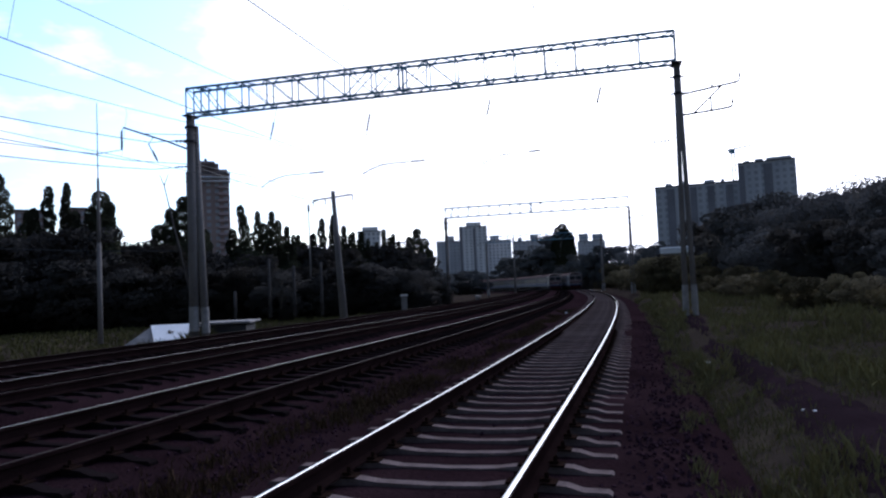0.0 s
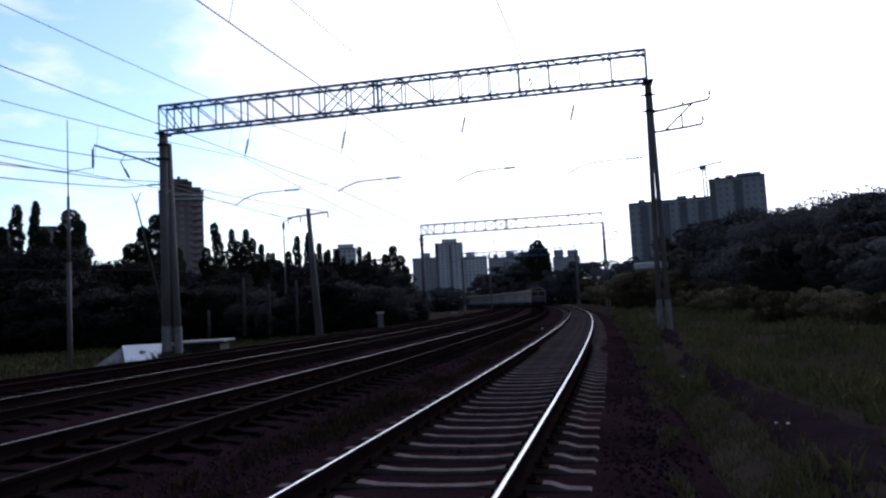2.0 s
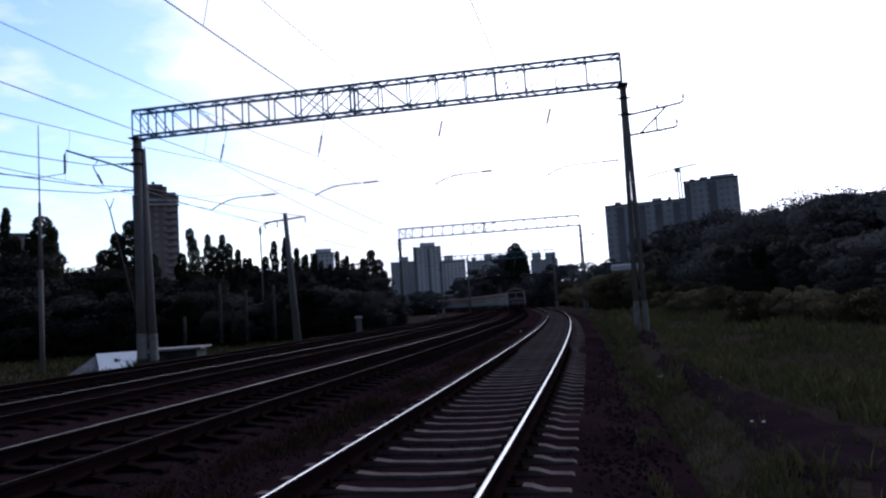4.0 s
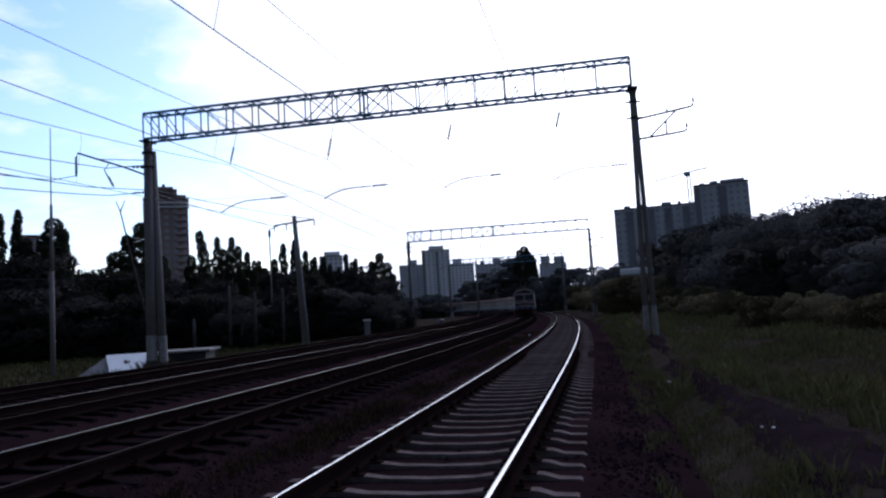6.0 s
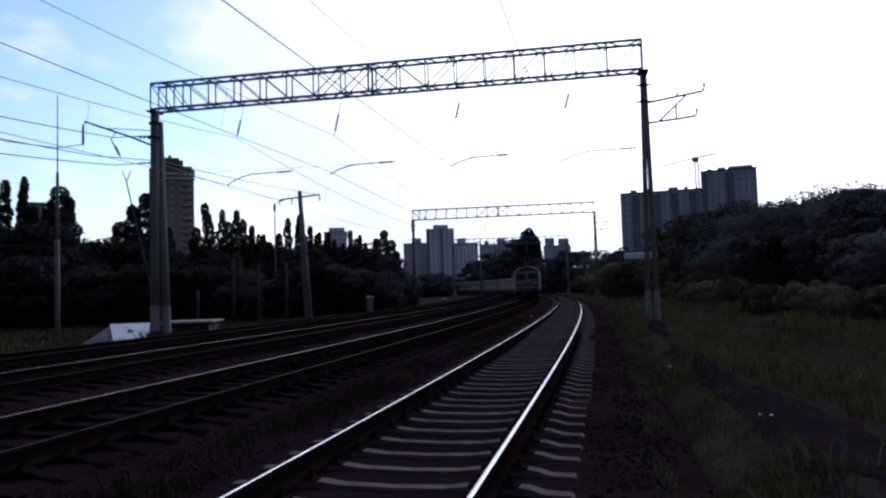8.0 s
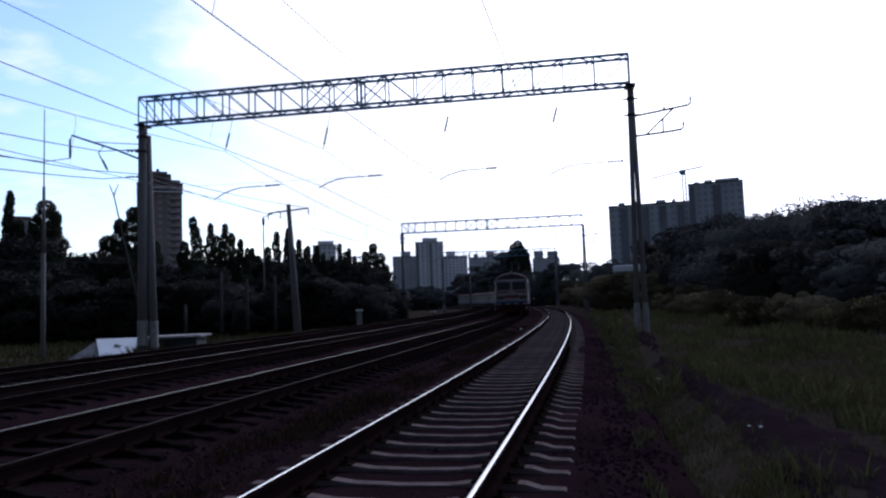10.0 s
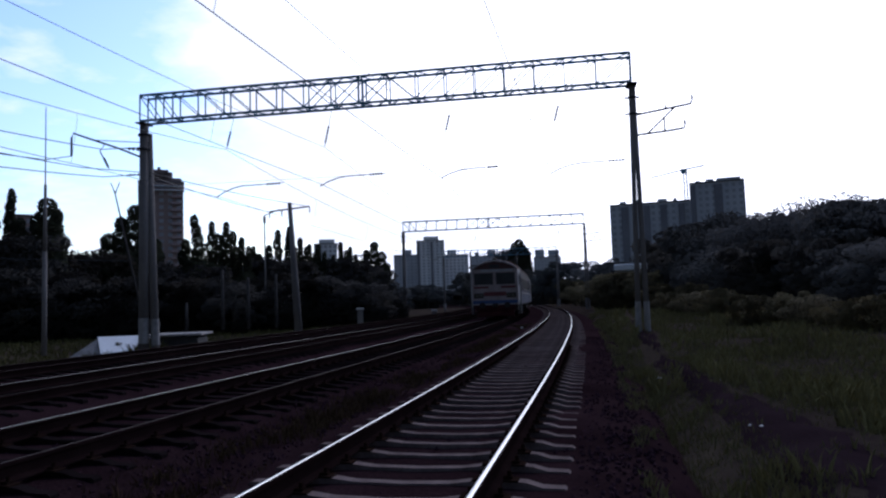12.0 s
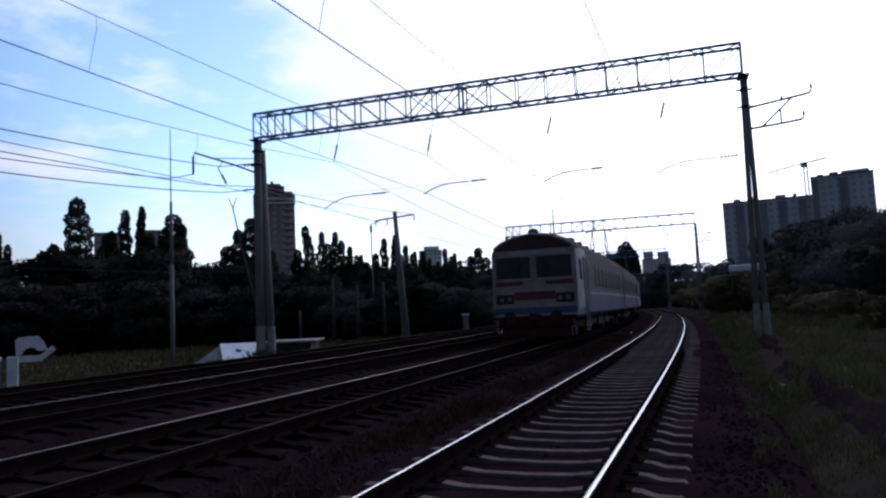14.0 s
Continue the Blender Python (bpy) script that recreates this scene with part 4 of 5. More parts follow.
def make_trees():
    rng = random.Random(7)
    # poplars of the left row: bearing, top elevation
    pops = [(56.5, 7.4, 0), (53.4, 6.8, 4), (48.6, 9.45, 0), (45.0, 8.85, 1), (42.2, 8.3, 2), (36.6, 8.0, 5), (31.15, 7.35, 3), (28.75, 5.6, 4), (27.9, 4.9, 4), (25.75, 6.35, 1), (24.3, 5.5, 4), (23.6, 5.0, 4), (22.9, 5.0, 4), (21.15, 5.1, 4), (20.4, 4.7, 4), (18.65, 5.05, 5)]
    for az, el, i in pops:
        d = 88 + rng.uniform(-3, 3)
        plant(POPLARS, i, az, d, height(el, d), -0.9, "poplar", "tall dark columnar poplar in the row behind the field", "tree", "poplar row", 1.2 if i > 2 else 1.05, radians(az) + rng.uniform(-0.15, 0.15))
    # the dark wood beneath them
    az = 70.0
    while az > 17.2:
        el = float(np.interp(az, [17, 18, 19, 23, 28, 33, 36, 39, 41, 45, 50, 54, 70], [1.0, 2.4, 4.0, 4.1, 4.2, 4.2, 4.6, 4.6, 5.4, 5.7, 5.6, 5.6, 5.5]))
        d = rng.uniform(76, 96)
        plant(BROADS, rng.randrange(3), az, d, height(el + rng.uniform(-0.7, 0.15), d), -0.9, "deciduous_tree", "dark leafy tree in the dense wood behind the field", "tree", "left wood", rng.uniform(1.0, 1.35), rng.uniform(0, 6))
        d2 = rng.uniform(68, 76)
        plant(BROADS, rng.randrange(3), az + 0.8, d2, height(el * 0.55 + rng.uniform(-0.5, 0.3), d2), -0.9, "deciduous_tree", "low dark tree at the wood's edge", "tree", "left wood", 1.5, rng.uniform(0, 6))
        az -= 1.3 if az < 55 else 3
    # the thicket on the right
    az = -4.0
    while az > -42:
        el = float(np.interp(-az, [1.8, 3, 5, 8, 10, 11.5, 13, 15, 17, 19, 30, 42], [2.6, 4.3, 5.4, 6.4, 6.0, 5.2, 6.8, 6.8, 6.6, 6.3, 7.0, 7.5]))
        d = float(np.interp(-az, [1.8, 6, 12, 20, 42], [95, 75, 58, 48, 30])) + rng.uniform(-3, 4)
        plant(THICKET, rng.randrange(3), az, d, height(el + rng.uniform(-0.4, 0.15), d), 0.1, "deciduous_tree", "dark dense tree in the thicket beside the line", "tree", "right thicket", rng.uniform(1.0, 1.3), rng.uniform(0, 6))
        d2 = d + rng.uniform(7, 12)
        plant(THICKET, rng.randrange(3), az - 1.0, d2, height(el - 0.35, d2), 0.1, "deciduous_tree", "dark dense tree deep in the thicket beside the line", "tree", "right thicket", 1.3, rng.uniform(0, 6))
        d3 = d - rng.uniform(6, 11)
        plant(THICKET, rng.randrange(3), az - 0.7, d3, height(el * 0.55 + rng.uniform(-0.6, 0.6), d3), 0.1, "deciduous_tree", "low dark tree at the thicket's edge", "tree", "right thicket", 1.5, rng.uniform(0, 6))
        az -= 2.0
    # shrubs on the right bank
    for az, d, el in ((-9.6, 31, -0.6), (-11.3, 29, -0.2), (-13, 28, 0.0), (-14.6, 27, -0.3), (-16.5, 25, -0.6), (-19, 24, -0.3), (-23, 20, -0.5), (37.6, 34.3, -2.1), (36.9, 34.0, -2.3), (-27, 17, 0.2), (-6.5, 44, 0.2), (-8.2, 42, 0.4), (-4.6, 52, 0.3), (-0.3, 82, 0.8), (-2.0, 76, 0.7), (1.0, 95, 0.9), (2.2, 110, 1.0), (3.2, 130, 1.1), (0.2, 100, 1.2), (-1.2, 88, 1.2), (-2.6, 72, 1.1), (-3.6, 64, 0.9), (1.8, 120, 1.4), (-5.8, 48, 0.9), (-7.4, 40, -0.3), (4.0, 150, 1.2), (2.8, 140, 1.5), (-0.7, 77, 1.9), (-1.4, 76, 1.85), (-2.1, 75, 1.9), (-2.8, 74, 1.95), (-0.1, 78, 1.85), (-1.1, 74, 1.3), (-1.9, 73, 1.3), (-0.4, 75, 1.2)):
        plant(BUSHES, rng.randrange(2), az, d, height(el, d), 0.05, "shrub", "low olive-green shrub on the grassy bank", "shrub", "bank shrubs", rng.uniform(1.0, 1.5), rng.uniform(0, 6))
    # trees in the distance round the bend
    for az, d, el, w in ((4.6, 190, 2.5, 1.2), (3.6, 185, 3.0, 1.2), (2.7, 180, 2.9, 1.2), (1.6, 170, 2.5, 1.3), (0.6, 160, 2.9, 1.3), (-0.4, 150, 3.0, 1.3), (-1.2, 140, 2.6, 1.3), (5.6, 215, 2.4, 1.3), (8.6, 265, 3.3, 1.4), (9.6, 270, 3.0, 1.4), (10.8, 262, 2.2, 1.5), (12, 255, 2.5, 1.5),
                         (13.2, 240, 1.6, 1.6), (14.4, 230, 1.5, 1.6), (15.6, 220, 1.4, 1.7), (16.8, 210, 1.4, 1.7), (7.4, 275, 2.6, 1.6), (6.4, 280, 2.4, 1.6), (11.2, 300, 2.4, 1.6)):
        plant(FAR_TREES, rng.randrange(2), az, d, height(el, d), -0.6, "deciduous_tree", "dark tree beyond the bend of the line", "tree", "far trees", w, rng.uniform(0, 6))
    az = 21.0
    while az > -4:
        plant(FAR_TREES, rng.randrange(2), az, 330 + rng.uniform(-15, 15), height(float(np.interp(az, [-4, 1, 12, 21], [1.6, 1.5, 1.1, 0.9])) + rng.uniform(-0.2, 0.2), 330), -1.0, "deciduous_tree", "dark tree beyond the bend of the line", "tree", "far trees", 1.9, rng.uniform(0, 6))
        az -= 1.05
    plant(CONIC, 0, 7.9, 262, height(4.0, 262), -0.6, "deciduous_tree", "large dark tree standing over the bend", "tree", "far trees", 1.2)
    for az, el in ((7.3, 4.6), (6.95, 4.85), (6.5, 4.2)):
        plant(POPLARS, 2, az, 258, height(el, 258), -0.6, "poplar", "tall dark poplar over the bend of the line", "tree", "far trees", 1.1)


make_trees()


# ---- buildings ----
window_bm = B()
box(window_bm, -0.5, 0.5, -0.5, 0.5, -0.5, 0.5)
window_me = bpy.data.meshes.new("window")
window_bm.to_mesh(window_me)
window_bm.free()
window_me.materials.append(M_WINDOW_FAR)


def building(name, az0, az1, d, el, label, wall, floors, cols, depth=16.0, cap=None, category="building", ribs=True):
    """A slab block that spans two bearings at distance d, windows set in its front and ends."""
    a, b = polar(az0, d), polar(az1, d)
    w = (b - a).length
    ux = (b - a).normalized()
    h = height(el, d) + 1.0
    t = thing(name, Matrix.Translation((a.x, a.y, -1.0)) @ Matrix.Rotation(math.atan2(ux.y, ux.x), 4, "Z"), label, category, "tower blocks")
    bm = B()
    box(bm, 0, w, 0, depth, 0, h)
    part("wall", bm, wall, t)
    fh = h / (floors + 0.6)
    cw = w / cols
    for i in range(cols):
        for j in range(floors):
            o = new("window", window_me)
            o.parent = t
            o.matrix_basis = Matrix.LocRotScale((cw * (i + 0.5), -0.03, fh * (j + 1.0)), None, (cw * 0.5, 0.12, fh * 0.52))
    v2, f2 = [], []
    for side, n_cols, length in (("left", max(2, int(depth / cw)), depth), ("right", max(2, int(depth / cw)), depth)):
        c = length / n_cols
        for i in range(n_cols):
            for j in range(floors):
                z0, z1 = fh * (j + 0.75), fh * (j + 1.28)
                u0, u1 = c * (i + 0.24), c * (i + 0.76)
                if side == "front":
                    q = [(u0, -0.06, z0), (u1, -0.06, z0), (u1, -0.06, z1), (u0, -0.06, z1)]
                elif side == "left":
                    q = [(-0.06, u1, z0), (-0.06, u0, z0), (-0.06, u0, z1), (-0.06, u1, z1)]
                else:
                    q = [(w + 0.06, u0, z0), (w + 0.06, u1, z0), (w + 0.06, u1, z1), (w + 0.06, u0, z1)]
                k = len(v2)
                v2 += q
                f2.append((k, k + 1, k + 2, k + 3))
    raw("side_glazing", v2, f2, M_WINDOW_FAR, t)["kind"] = "stuff"
    if ribs:
        for i in range(0, cols + 1, 2):
            bm = B()
            box(bm, i * cw - 0.3, i * cw + 0.3, -0.55, 0.0, 0, h + 0.3)
            part("pilaster", bm, wall, t)
    bm = B()
    box(bm, -0.4, w + 0.4, -0.7, depth + 0.4, h, h + 0.5)
    part("roof", bm, M_ROOF_FAR, t)
    for x0, x1, hh in (cap or ()):
        bm = B()
        box(bm, w * x0, w * x1, 2, depth - 3, h + 0.5, h + 0.5 + hh, 0.2)
        part("roof_house", bm, wall, t)
    return t, w, h


def stacks(t, w, h, spans):
    """Strips coloured with the shade of recessed loggias, the whole height of a front."""
    for a, b in spans:
        bm = B()
        box(bm, w * a, w * b, -0.9, 0.2, 0, h - 1.0)
        part("wall_strip", bm, M_LOGGIA, t, "strip of wall coloured dark like shaded loggias")


def make_buildings():
    t, w, h = building("apartment_tower", 36.2, 33.08, 300, 9.62, "tall brown brick apartment tower with a stepped top", M_BRICK_TOWER, 19, 5, 16, ((0.04, 0.965, 1.8), (0.1, 0.76, 4.2), (0.29, 0.67, 5.1)))
    bm = B()
    tube(bm, (w * 0.45, 8, h + 5), (w * 0.45, 8, h + 7.6), 0.9, 0.6, 10)
    part("roof_tank", bm, M_ROOF_FAR, t)
    for x0, x1 in ((0.72, 0.99), (0.01, 0.14)):
        for j in range(19):
            bm = B()
            box(bm, w * x0, w * x1, -1.5, 1.0, h / 19.6 * (j + 0.35), h / 19.6 * (j + 0.72), 0.1)
            part("balcony", bm, M_BALCONY, t, "pinkish balcony parapet")
    for z in (0.935, 0.965):
        bm = B()
        box(bm, -0.4, w + 0.4, -1.7, 2.0, h * z, h * z + 0.5, 0.1)
        part("cornice", bm, M_PANEL_LIGHT, t, "pale cornice slab")
    t, w, h = building("apartment_block", -0.35, -6.3, 340, 7.05, "long grey apartment block above the thicket", M_PANEL_GREY, 15, 12, 18, ((0.12, 0.2, 1.5), (0.3, 0.36, 1.8), (0.6, 0.72, 1.6), (0.8, 0.84, 1.6)))
    stacks(t, w, h, ((0.14, 0.23), (0.42, 0.5), (0.63, 0.71), (0.86, 0.93)))
    t, w, h = building("apartment_tower", -6.35, -10.15, 338, 8.3, "taller grey apartment tower under construction", M_PANEL_GREY, 18, 8, 18, ((0.1, 0.2, 1.0), (0.3, 0.45, 1.4), (0.5, 0.95, 1.5)))
    stacks(t, w, h, ((0.0, 0.1), (0.45, 0.6)))
    building("apartment_block", 17.0, 15.1, 720, 3.85, "distant grey apartment block", M_PANEL_GREY, 15, 6, 20, ((0.4, 0.75, 5),))
    t, w, h = building("apartment_tower", 15.15, 12.95, 700, 4.95, "distant pale apartment tower", M_PANEL_LIGHT, 21, 6, 22, ((0.25, 0.8, 4),))
    stacks(t, w, h, ((0.5, 0.58), (0.0, 0.1)))
    building("apartment_block", 12.9, 11.05, 720, 3.75, "distant pale apartment block", M_PANEL_LIGHT, 15, 6, 20, ((0.1, 0.5, 5),))
    building("apartment_block", 10.85, 7.5, 740, 3.55, "distant grey apartment block", M_PANEL_GREY, 14, 10, 20, ((0.1, 0.2, 4), (0.4, 0.6, 6), (0.75, 0.95, 5)))
    building("apartment_block", 5.8, 3.7, 760, 3.3, "distant grey apartment block", M_PANEL_GREY, 14, 8, 20, ((0.05, 0.4, 8), (0.55, 0.95, 7)))
    building("apartment_block", 44.5, 43.1, 330, 6.95, "flat-roofed brick block behind the poplars", M_BRICK_TOWER, 12, 3, 14)
    building("apartment_block", 47.5, 45.8, 340, 6.75, "flat-roofed brick block behind the poplars", M_BRICK_TOWER, 12, 4, 14)
    building("apartment_block", 37.75, 37.0, 330, 5.2, "small brick block behind the trees", M_BRICK_TOWER, 9, 2, 12)
    building("apartment_tower", 23.3, 21.5, 500, 4.9, "pale apartment tower behind the wood", M_PANEL_LIGHT, 14, 5, 16, ((0.2, 0.9, 3),))
    building("low_building", 18.0, 17.0, 600, 1.9, "low pale building in the distance", M_PANEL_LIGHT, 4, 5, 14, ribs=False)
    t, w, h = building("warehouse", -0.4, -2.6, 80, 1.95, "low building with a white sheet roof behind shrubs", M_PANEL_GREY, 2, 5, 12, ribs=False)
    bm = B()
    box(bm, 0.0, w + 0.4, -0.9, 13, h - 0.02, h + 0.72, 0.1)
    part("roof_sheet", bm, M_SHEET_WHITE, t, "white roof edge")


make_buildings()


def make_crane():
    d = 345.0
    b = polar(-6.05, d, height(6.5, d))
    c = thing("tower_crane", Matrix.Translation(b), "slender grey tower crane above the unfinished tower", "crane")
    top = height(9.5, d) - b.z
    for dx in (-0.7, 0.7):
        bm = B()
        bar(bm, (dx, 0, -6), (dx, 0, top), 0.5, 0.5)
        part("tower_leg", bm, M_STEEL, c)
    for i in range(10):
        bm = B()
        bar(bm, (-0.7, 0, top * i / 10), (0.7, 0, top * (i + 1) / 10), 0.25, 0.25)
        part("lattice", bm, M_STEEL, c)
    bm = B()
    bar(bm, (-15, 0, top - 3.2), (0, 0, top - 0.4), 0.5, 0.5)
    part("jib", bm, M_STEEL, c)
    bm = B()
    bar(bm, (0, 0, top - 0.4), (8.5, 0, top + 0.8), 0.6, 0.6)
    part("counter_jib", bm, M_STEEL, c)
    bm = B()
    box(bm, -1.8, 0.8, -1, 1, top - 2.2, top - 0.2, 0.1)
    part("cabin", bm, M_STEEL, c)


make_crane()


# ---- the train ----
CAR_L, CAR_W = 19.6, 1.74
TRAIN_OFF = TRACKS[1] + 0.15


def car_section(k=1.0, drop=0.0):
    """Half the outline of the body, from the sill to the middle of the roof (x, z)."""
    half = [(1.66, 0.95), (1.74, 1.25), (1.74, 2.3), (1.735, 3.1), (1.72, 3.5), (1.62, 3.7), (1.32, 3.92), (0.78, 4.13), (0.0, 4.24)]
    return [(x * k, z - drop * max(0, (z - 2.2) / 2.0)) for x, z in half]


def body_shell(y_list, lo, hi, grow=0.0):
    """The skin between two stations of the outline, along y; each station may be narrowed."""
    vs, fs = [], []
    for y, k, drop in y_list:
        half = car_section(k, drop)[lo:hi + 1]
        half = [(x + (grow if x > 0.05 else 0), z + (grow if x < 1.6 else 0)) for x, z in half]
        ring = [(x, y, z) for x, z in half] + [(-x, y, z) for x, z in reversed(half) if x > 1e-6]
        vs += ring
        n = len(ring)
    for j in range(len(y_list) - 1):
        for i in range(n - 1):
            if hi < 8 and i == hi - lo:
                continue
            fs.append((j * n + i, j * n + i + 1, (j + 1) * n + i + 1, (j + 1) * n + i))
    return vs, fs, n


def both_sides(name, vs, fs, n, mat, parent, label):
    """The skin's two flanks, each a mesh of its own."""
    for low in (True, False):
        mine = [f for f in fs if (f[0] % n < n // 2) == low]
        used = sorted({i for f in mine for i in f})
        raw(name, [vs[i] for i in used], [tuple(used.index(i) for i in f) for f in mine], mat, parent, label)


def make_car(head, panto):
    L = CAR_L / 2
    name = "train_head_car" if head else "train_car"
    c = thing(name, pose(0, 0, 0), "cream and blue electric train car with a red-striped cab" if head else "cream and blue electric train passenger car", "train car", "cars of the train")
    front = [(L - 0.9, 1.0, 0.0), (L - 0.35, 0.985, 0.02), (L, 0.945, 0.1)] if head else [(L, 1.0, 0.0)]
    stations = [(-L, 1.0, 0.0)] + front
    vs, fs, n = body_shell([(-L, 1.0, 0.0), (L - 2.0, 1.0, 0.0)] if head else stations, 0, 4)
    both_sides("body_side", vs, fs, n, M_TRAIN_CREAM, c, "cream grey side panels, coloured darker to dim their light")
    if head:
        vs, fs, n = body_shell([(L - 2.0, 1.0, 0.0)] + front, 0, 4)
        both_sides("cab_side", vs, fs, n, M_TRAIN_PALE, c, "pale painted cab side")
    vs, fs, n = body_shell(stations, 4, 8)
    raw("roof", vs, fs, M_TRAIN_ROOF, c, "sooty brown roof", smooth=True)
    # end walls
    for y, k, drop in (stations[0], stations[-1]):
        half = car_section(k, drop)
        ring = [(x, y, z) for x, z in half] + [(-x, y, z) for x, z in reversed(half[:-1])]
        idx = tuple(range(len(ring)))
        raw("end_wall", ring, [idx if y < 0 else tuple(reversed(idx))], M_TRAIN_FRONT if head and y > 0 else M_TRAIN_CREAM, c)
    bm = B()
    box(bm, -1.6, 1.6, -L + 0.05, L - 0.1, 0.86, 0.97)
    part("floor_frame", bm, M_UNDER, c)
    # blue lower band and pale lines on both sides
    for sx in (-1, 1):
        for z0, z1, mat, nm in ((1.0, 1.72, M_TRAIN_FADED, "blue_band"), (1.76, 1.84, M_TRAIN_PALE, "pale_line"), (1.88, 1.96, M_TRAIN_FADED, "blue_line")):
            bm = B()
            box(bm, sx * 1.744 - 0.006, sx * 1.744 + 0.006, -L + 0.02, L - (1.78 if head else 0.02), z0, z1)
            part(nm, bm, mat, c)
        # windows and doors
        y = -L + 2.7
        while y < L - (4.6 if head else 2.9):
            bm = B()
            box(bm, sx * 1.742 - 0.012, sx * 1.742 + 0.012, y, y + 1.12, 2.12, 3.0, 0.006)
            w = part("window", bm, M_GLASS_DARK, c)
            bm = B()
            box(bm, sx * 1.747 - 0.014, sx * 1.747 + 0.014, y, y + 1.12, 2.76, 2.8)
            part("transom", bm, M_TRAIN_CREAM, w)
            y += 1.56
        for y in (-L + 1.2, L - 3.1 if head else L - 1.9):
            for dy in (0, 0.56):
                bm = B()
                box(bm, sx * 1.748 - 0.014, sx * 1.748 + 0.014, y + dy, y + dy + 0.52, 1.05, 3.15, 0.008)
                d = part("door_leaf", bm, M_TRAIN_FADED, c, "sliding door leaf")
                bm = B()
                box(bm, sx * 1.76 - 0.008, sx * 1.76 + 0.008, y + dy + 0.1, y + dy + 0.42, 2.1, 2.95)
                part("door_window", bm, M_GLASS_DARK, d)
            bm = B()
            box(bm, sx * 1.62 - 0.12, sx * 1.62 + 0.12, y, y + 1.1, 0.45, 0.5)
            part("step", bm, M_UNDER, c)
        bm = B()
        bar(bm, (sx * 1.5, -L + 0.1, 3.72), (sx * 1.5, L - 0.9, 3.72), 0.05, 0.05)
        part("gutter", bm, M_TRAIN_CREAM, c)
        if head:
            bm = B()
            box(bm, sx * 1.734 - 0.02, sx * 1.734 + 0.02, L - 0.98, L - 0.42, 2.3, 3.08, 0.006)
            part("cab_side_window", bm, M_GLASS_DARK, c)
            bm = B()
            box(bm, sx * 1.742 - 0.012, sx * 1.742 + 0.012, L - 1.72, L - 1.2, 1.08, 3.22, 0.006)
            d = part("cab_door", bm, M_UNDER, c, "dark cab door")
            bm = B()
            box(bm, sx * 1.754 - 0.008, sx * 1.754 + 0.008, L - 1.64, L - 1.28, 2.2, 3.05)
            part("door_window", bm, M_GLASS_DARK, d)
            for dy in (-1.8, -1.12):
                bm = B()
                tube(bm, (sx * 1.8, L + dy, 0.3), (sx * 1.8, L + dy, 2.6), 0.02, n=6)
                part("grab_rail", bm, M_TRAIN_PALE, c)
            for z in (0.32, 0.62):
                bm = B()
                box(bm, sx * 1.72 - 0.1, sx * 1.72 + 0.1, L - 1.8, L - 1.12, z, z + 0.03)
                part("step", bm, M_STEEL_DARK, c)
    # running gear
    for yb in (-6.65, 6.65):
        bm = B()
        box(bm, -1.15, 1.15, yb - 0.25, yb + 0.25, 0.5, 0.85, 0.03)
        for sx in (-1, 1):
            box(bm, sx * 1.05 - 0.1, sx * 1.05 + 0.1, yb - 1.75, yb + 1.75, 0.42, 0.66, 0.03)
        bg = part("bogie", bm, M_UNDER, c)
        for dy in (-1.3, 1.3):
            bm = B()
            for sx in (-1, 1):
                tube(bm, (sx * 0.72, yb + dy, 0.475), (sx * 0.86, yb + dy, 0.475), 0.475, n=20)
            tube(bm, (-0.8, yb + dy, 0.475), (0.8, yb + dy, 0.475), 0.09, n=8)
            part("wheelset", bm, M_STEEL_DARK, bg, "steel wheelset")
    for y0, y1, z0 in ((-4.2, -2.2, 0.35), (-1.6, 0.8, 0.3), (1.4, 3.9, 0.4)):
        bm = B()
        box(bm, -1.3, 1.3, y0, y1, z0, 0.9, 0.05)
        part("equipment_box", bm, M_UNDER, c)
    # roof fittings
    for y in (-7, -4.5, -2, 0.5, 3, 5.5):
        for sx in (-1, 1):
            bm = B()
            box(bm, sx * 0.75 - 0.25, sx * 0.75 + 0.25, y - 0.3, y + 0.3, 4.08, 4.26, 0.05)
            part("roof_vent", bm, M_TRAIN_ROOF, c)
    if panto:
        y = L - 4.4
        for sx in (-0.6, 0.6):
            for dy in (-0.6, 0.6):
                insulator(c, (sx, y + dy, 4.14), (sx, y + dy, 4.5), 3, 0.08)
        bm = B()
        for sx in (-0.6, 0.6):
            tube(bm, (sx, y - 0.9, 4.5), (sx, y + 0.9, 4.5), 0.03, n=6)
        for dy in (-0.9, 0.9):
            tube(bm, (-0.6, y + dy, 4.5), (0.6, y + dy, 4.5), 0.03, n=6)
        part("pantograph_base", bm, M_STEEL_DARK, c)
        for s in (-1, 1):
            bm = B()
            for sx in (-0.55, 0.55):
                tube(bm, (sx, y + s * 0.15, 4.52), (sx * 0.9, y + s * 1.2, 5.45), 0.04, n=6)
                tube(bm, (sx * 0.9, y + s * 1.2, 5.45), (sx * 0.8, y + s * 0.12, 6.5), 0.036, n=6)
            tube(bm, (-0.5, y + s * 1.2, 5.45), (0.5, y + s * 1.2, 5.45), 0.018, n=6)
            part("pantograph_arm", bm, M_STEEL_DARK, c)
        vs, fs = sweep([(-0.92, y, 6.38), (-0.75, y, 6.51), (-0.5, y, 6.55), (0.5, y, 6.55), (0.75, y, 6.51), (0.92, y, 6.38)], 0.045, 6)
        raw("pantograph_head", vs, fs, M_STEEL_DARK, c)
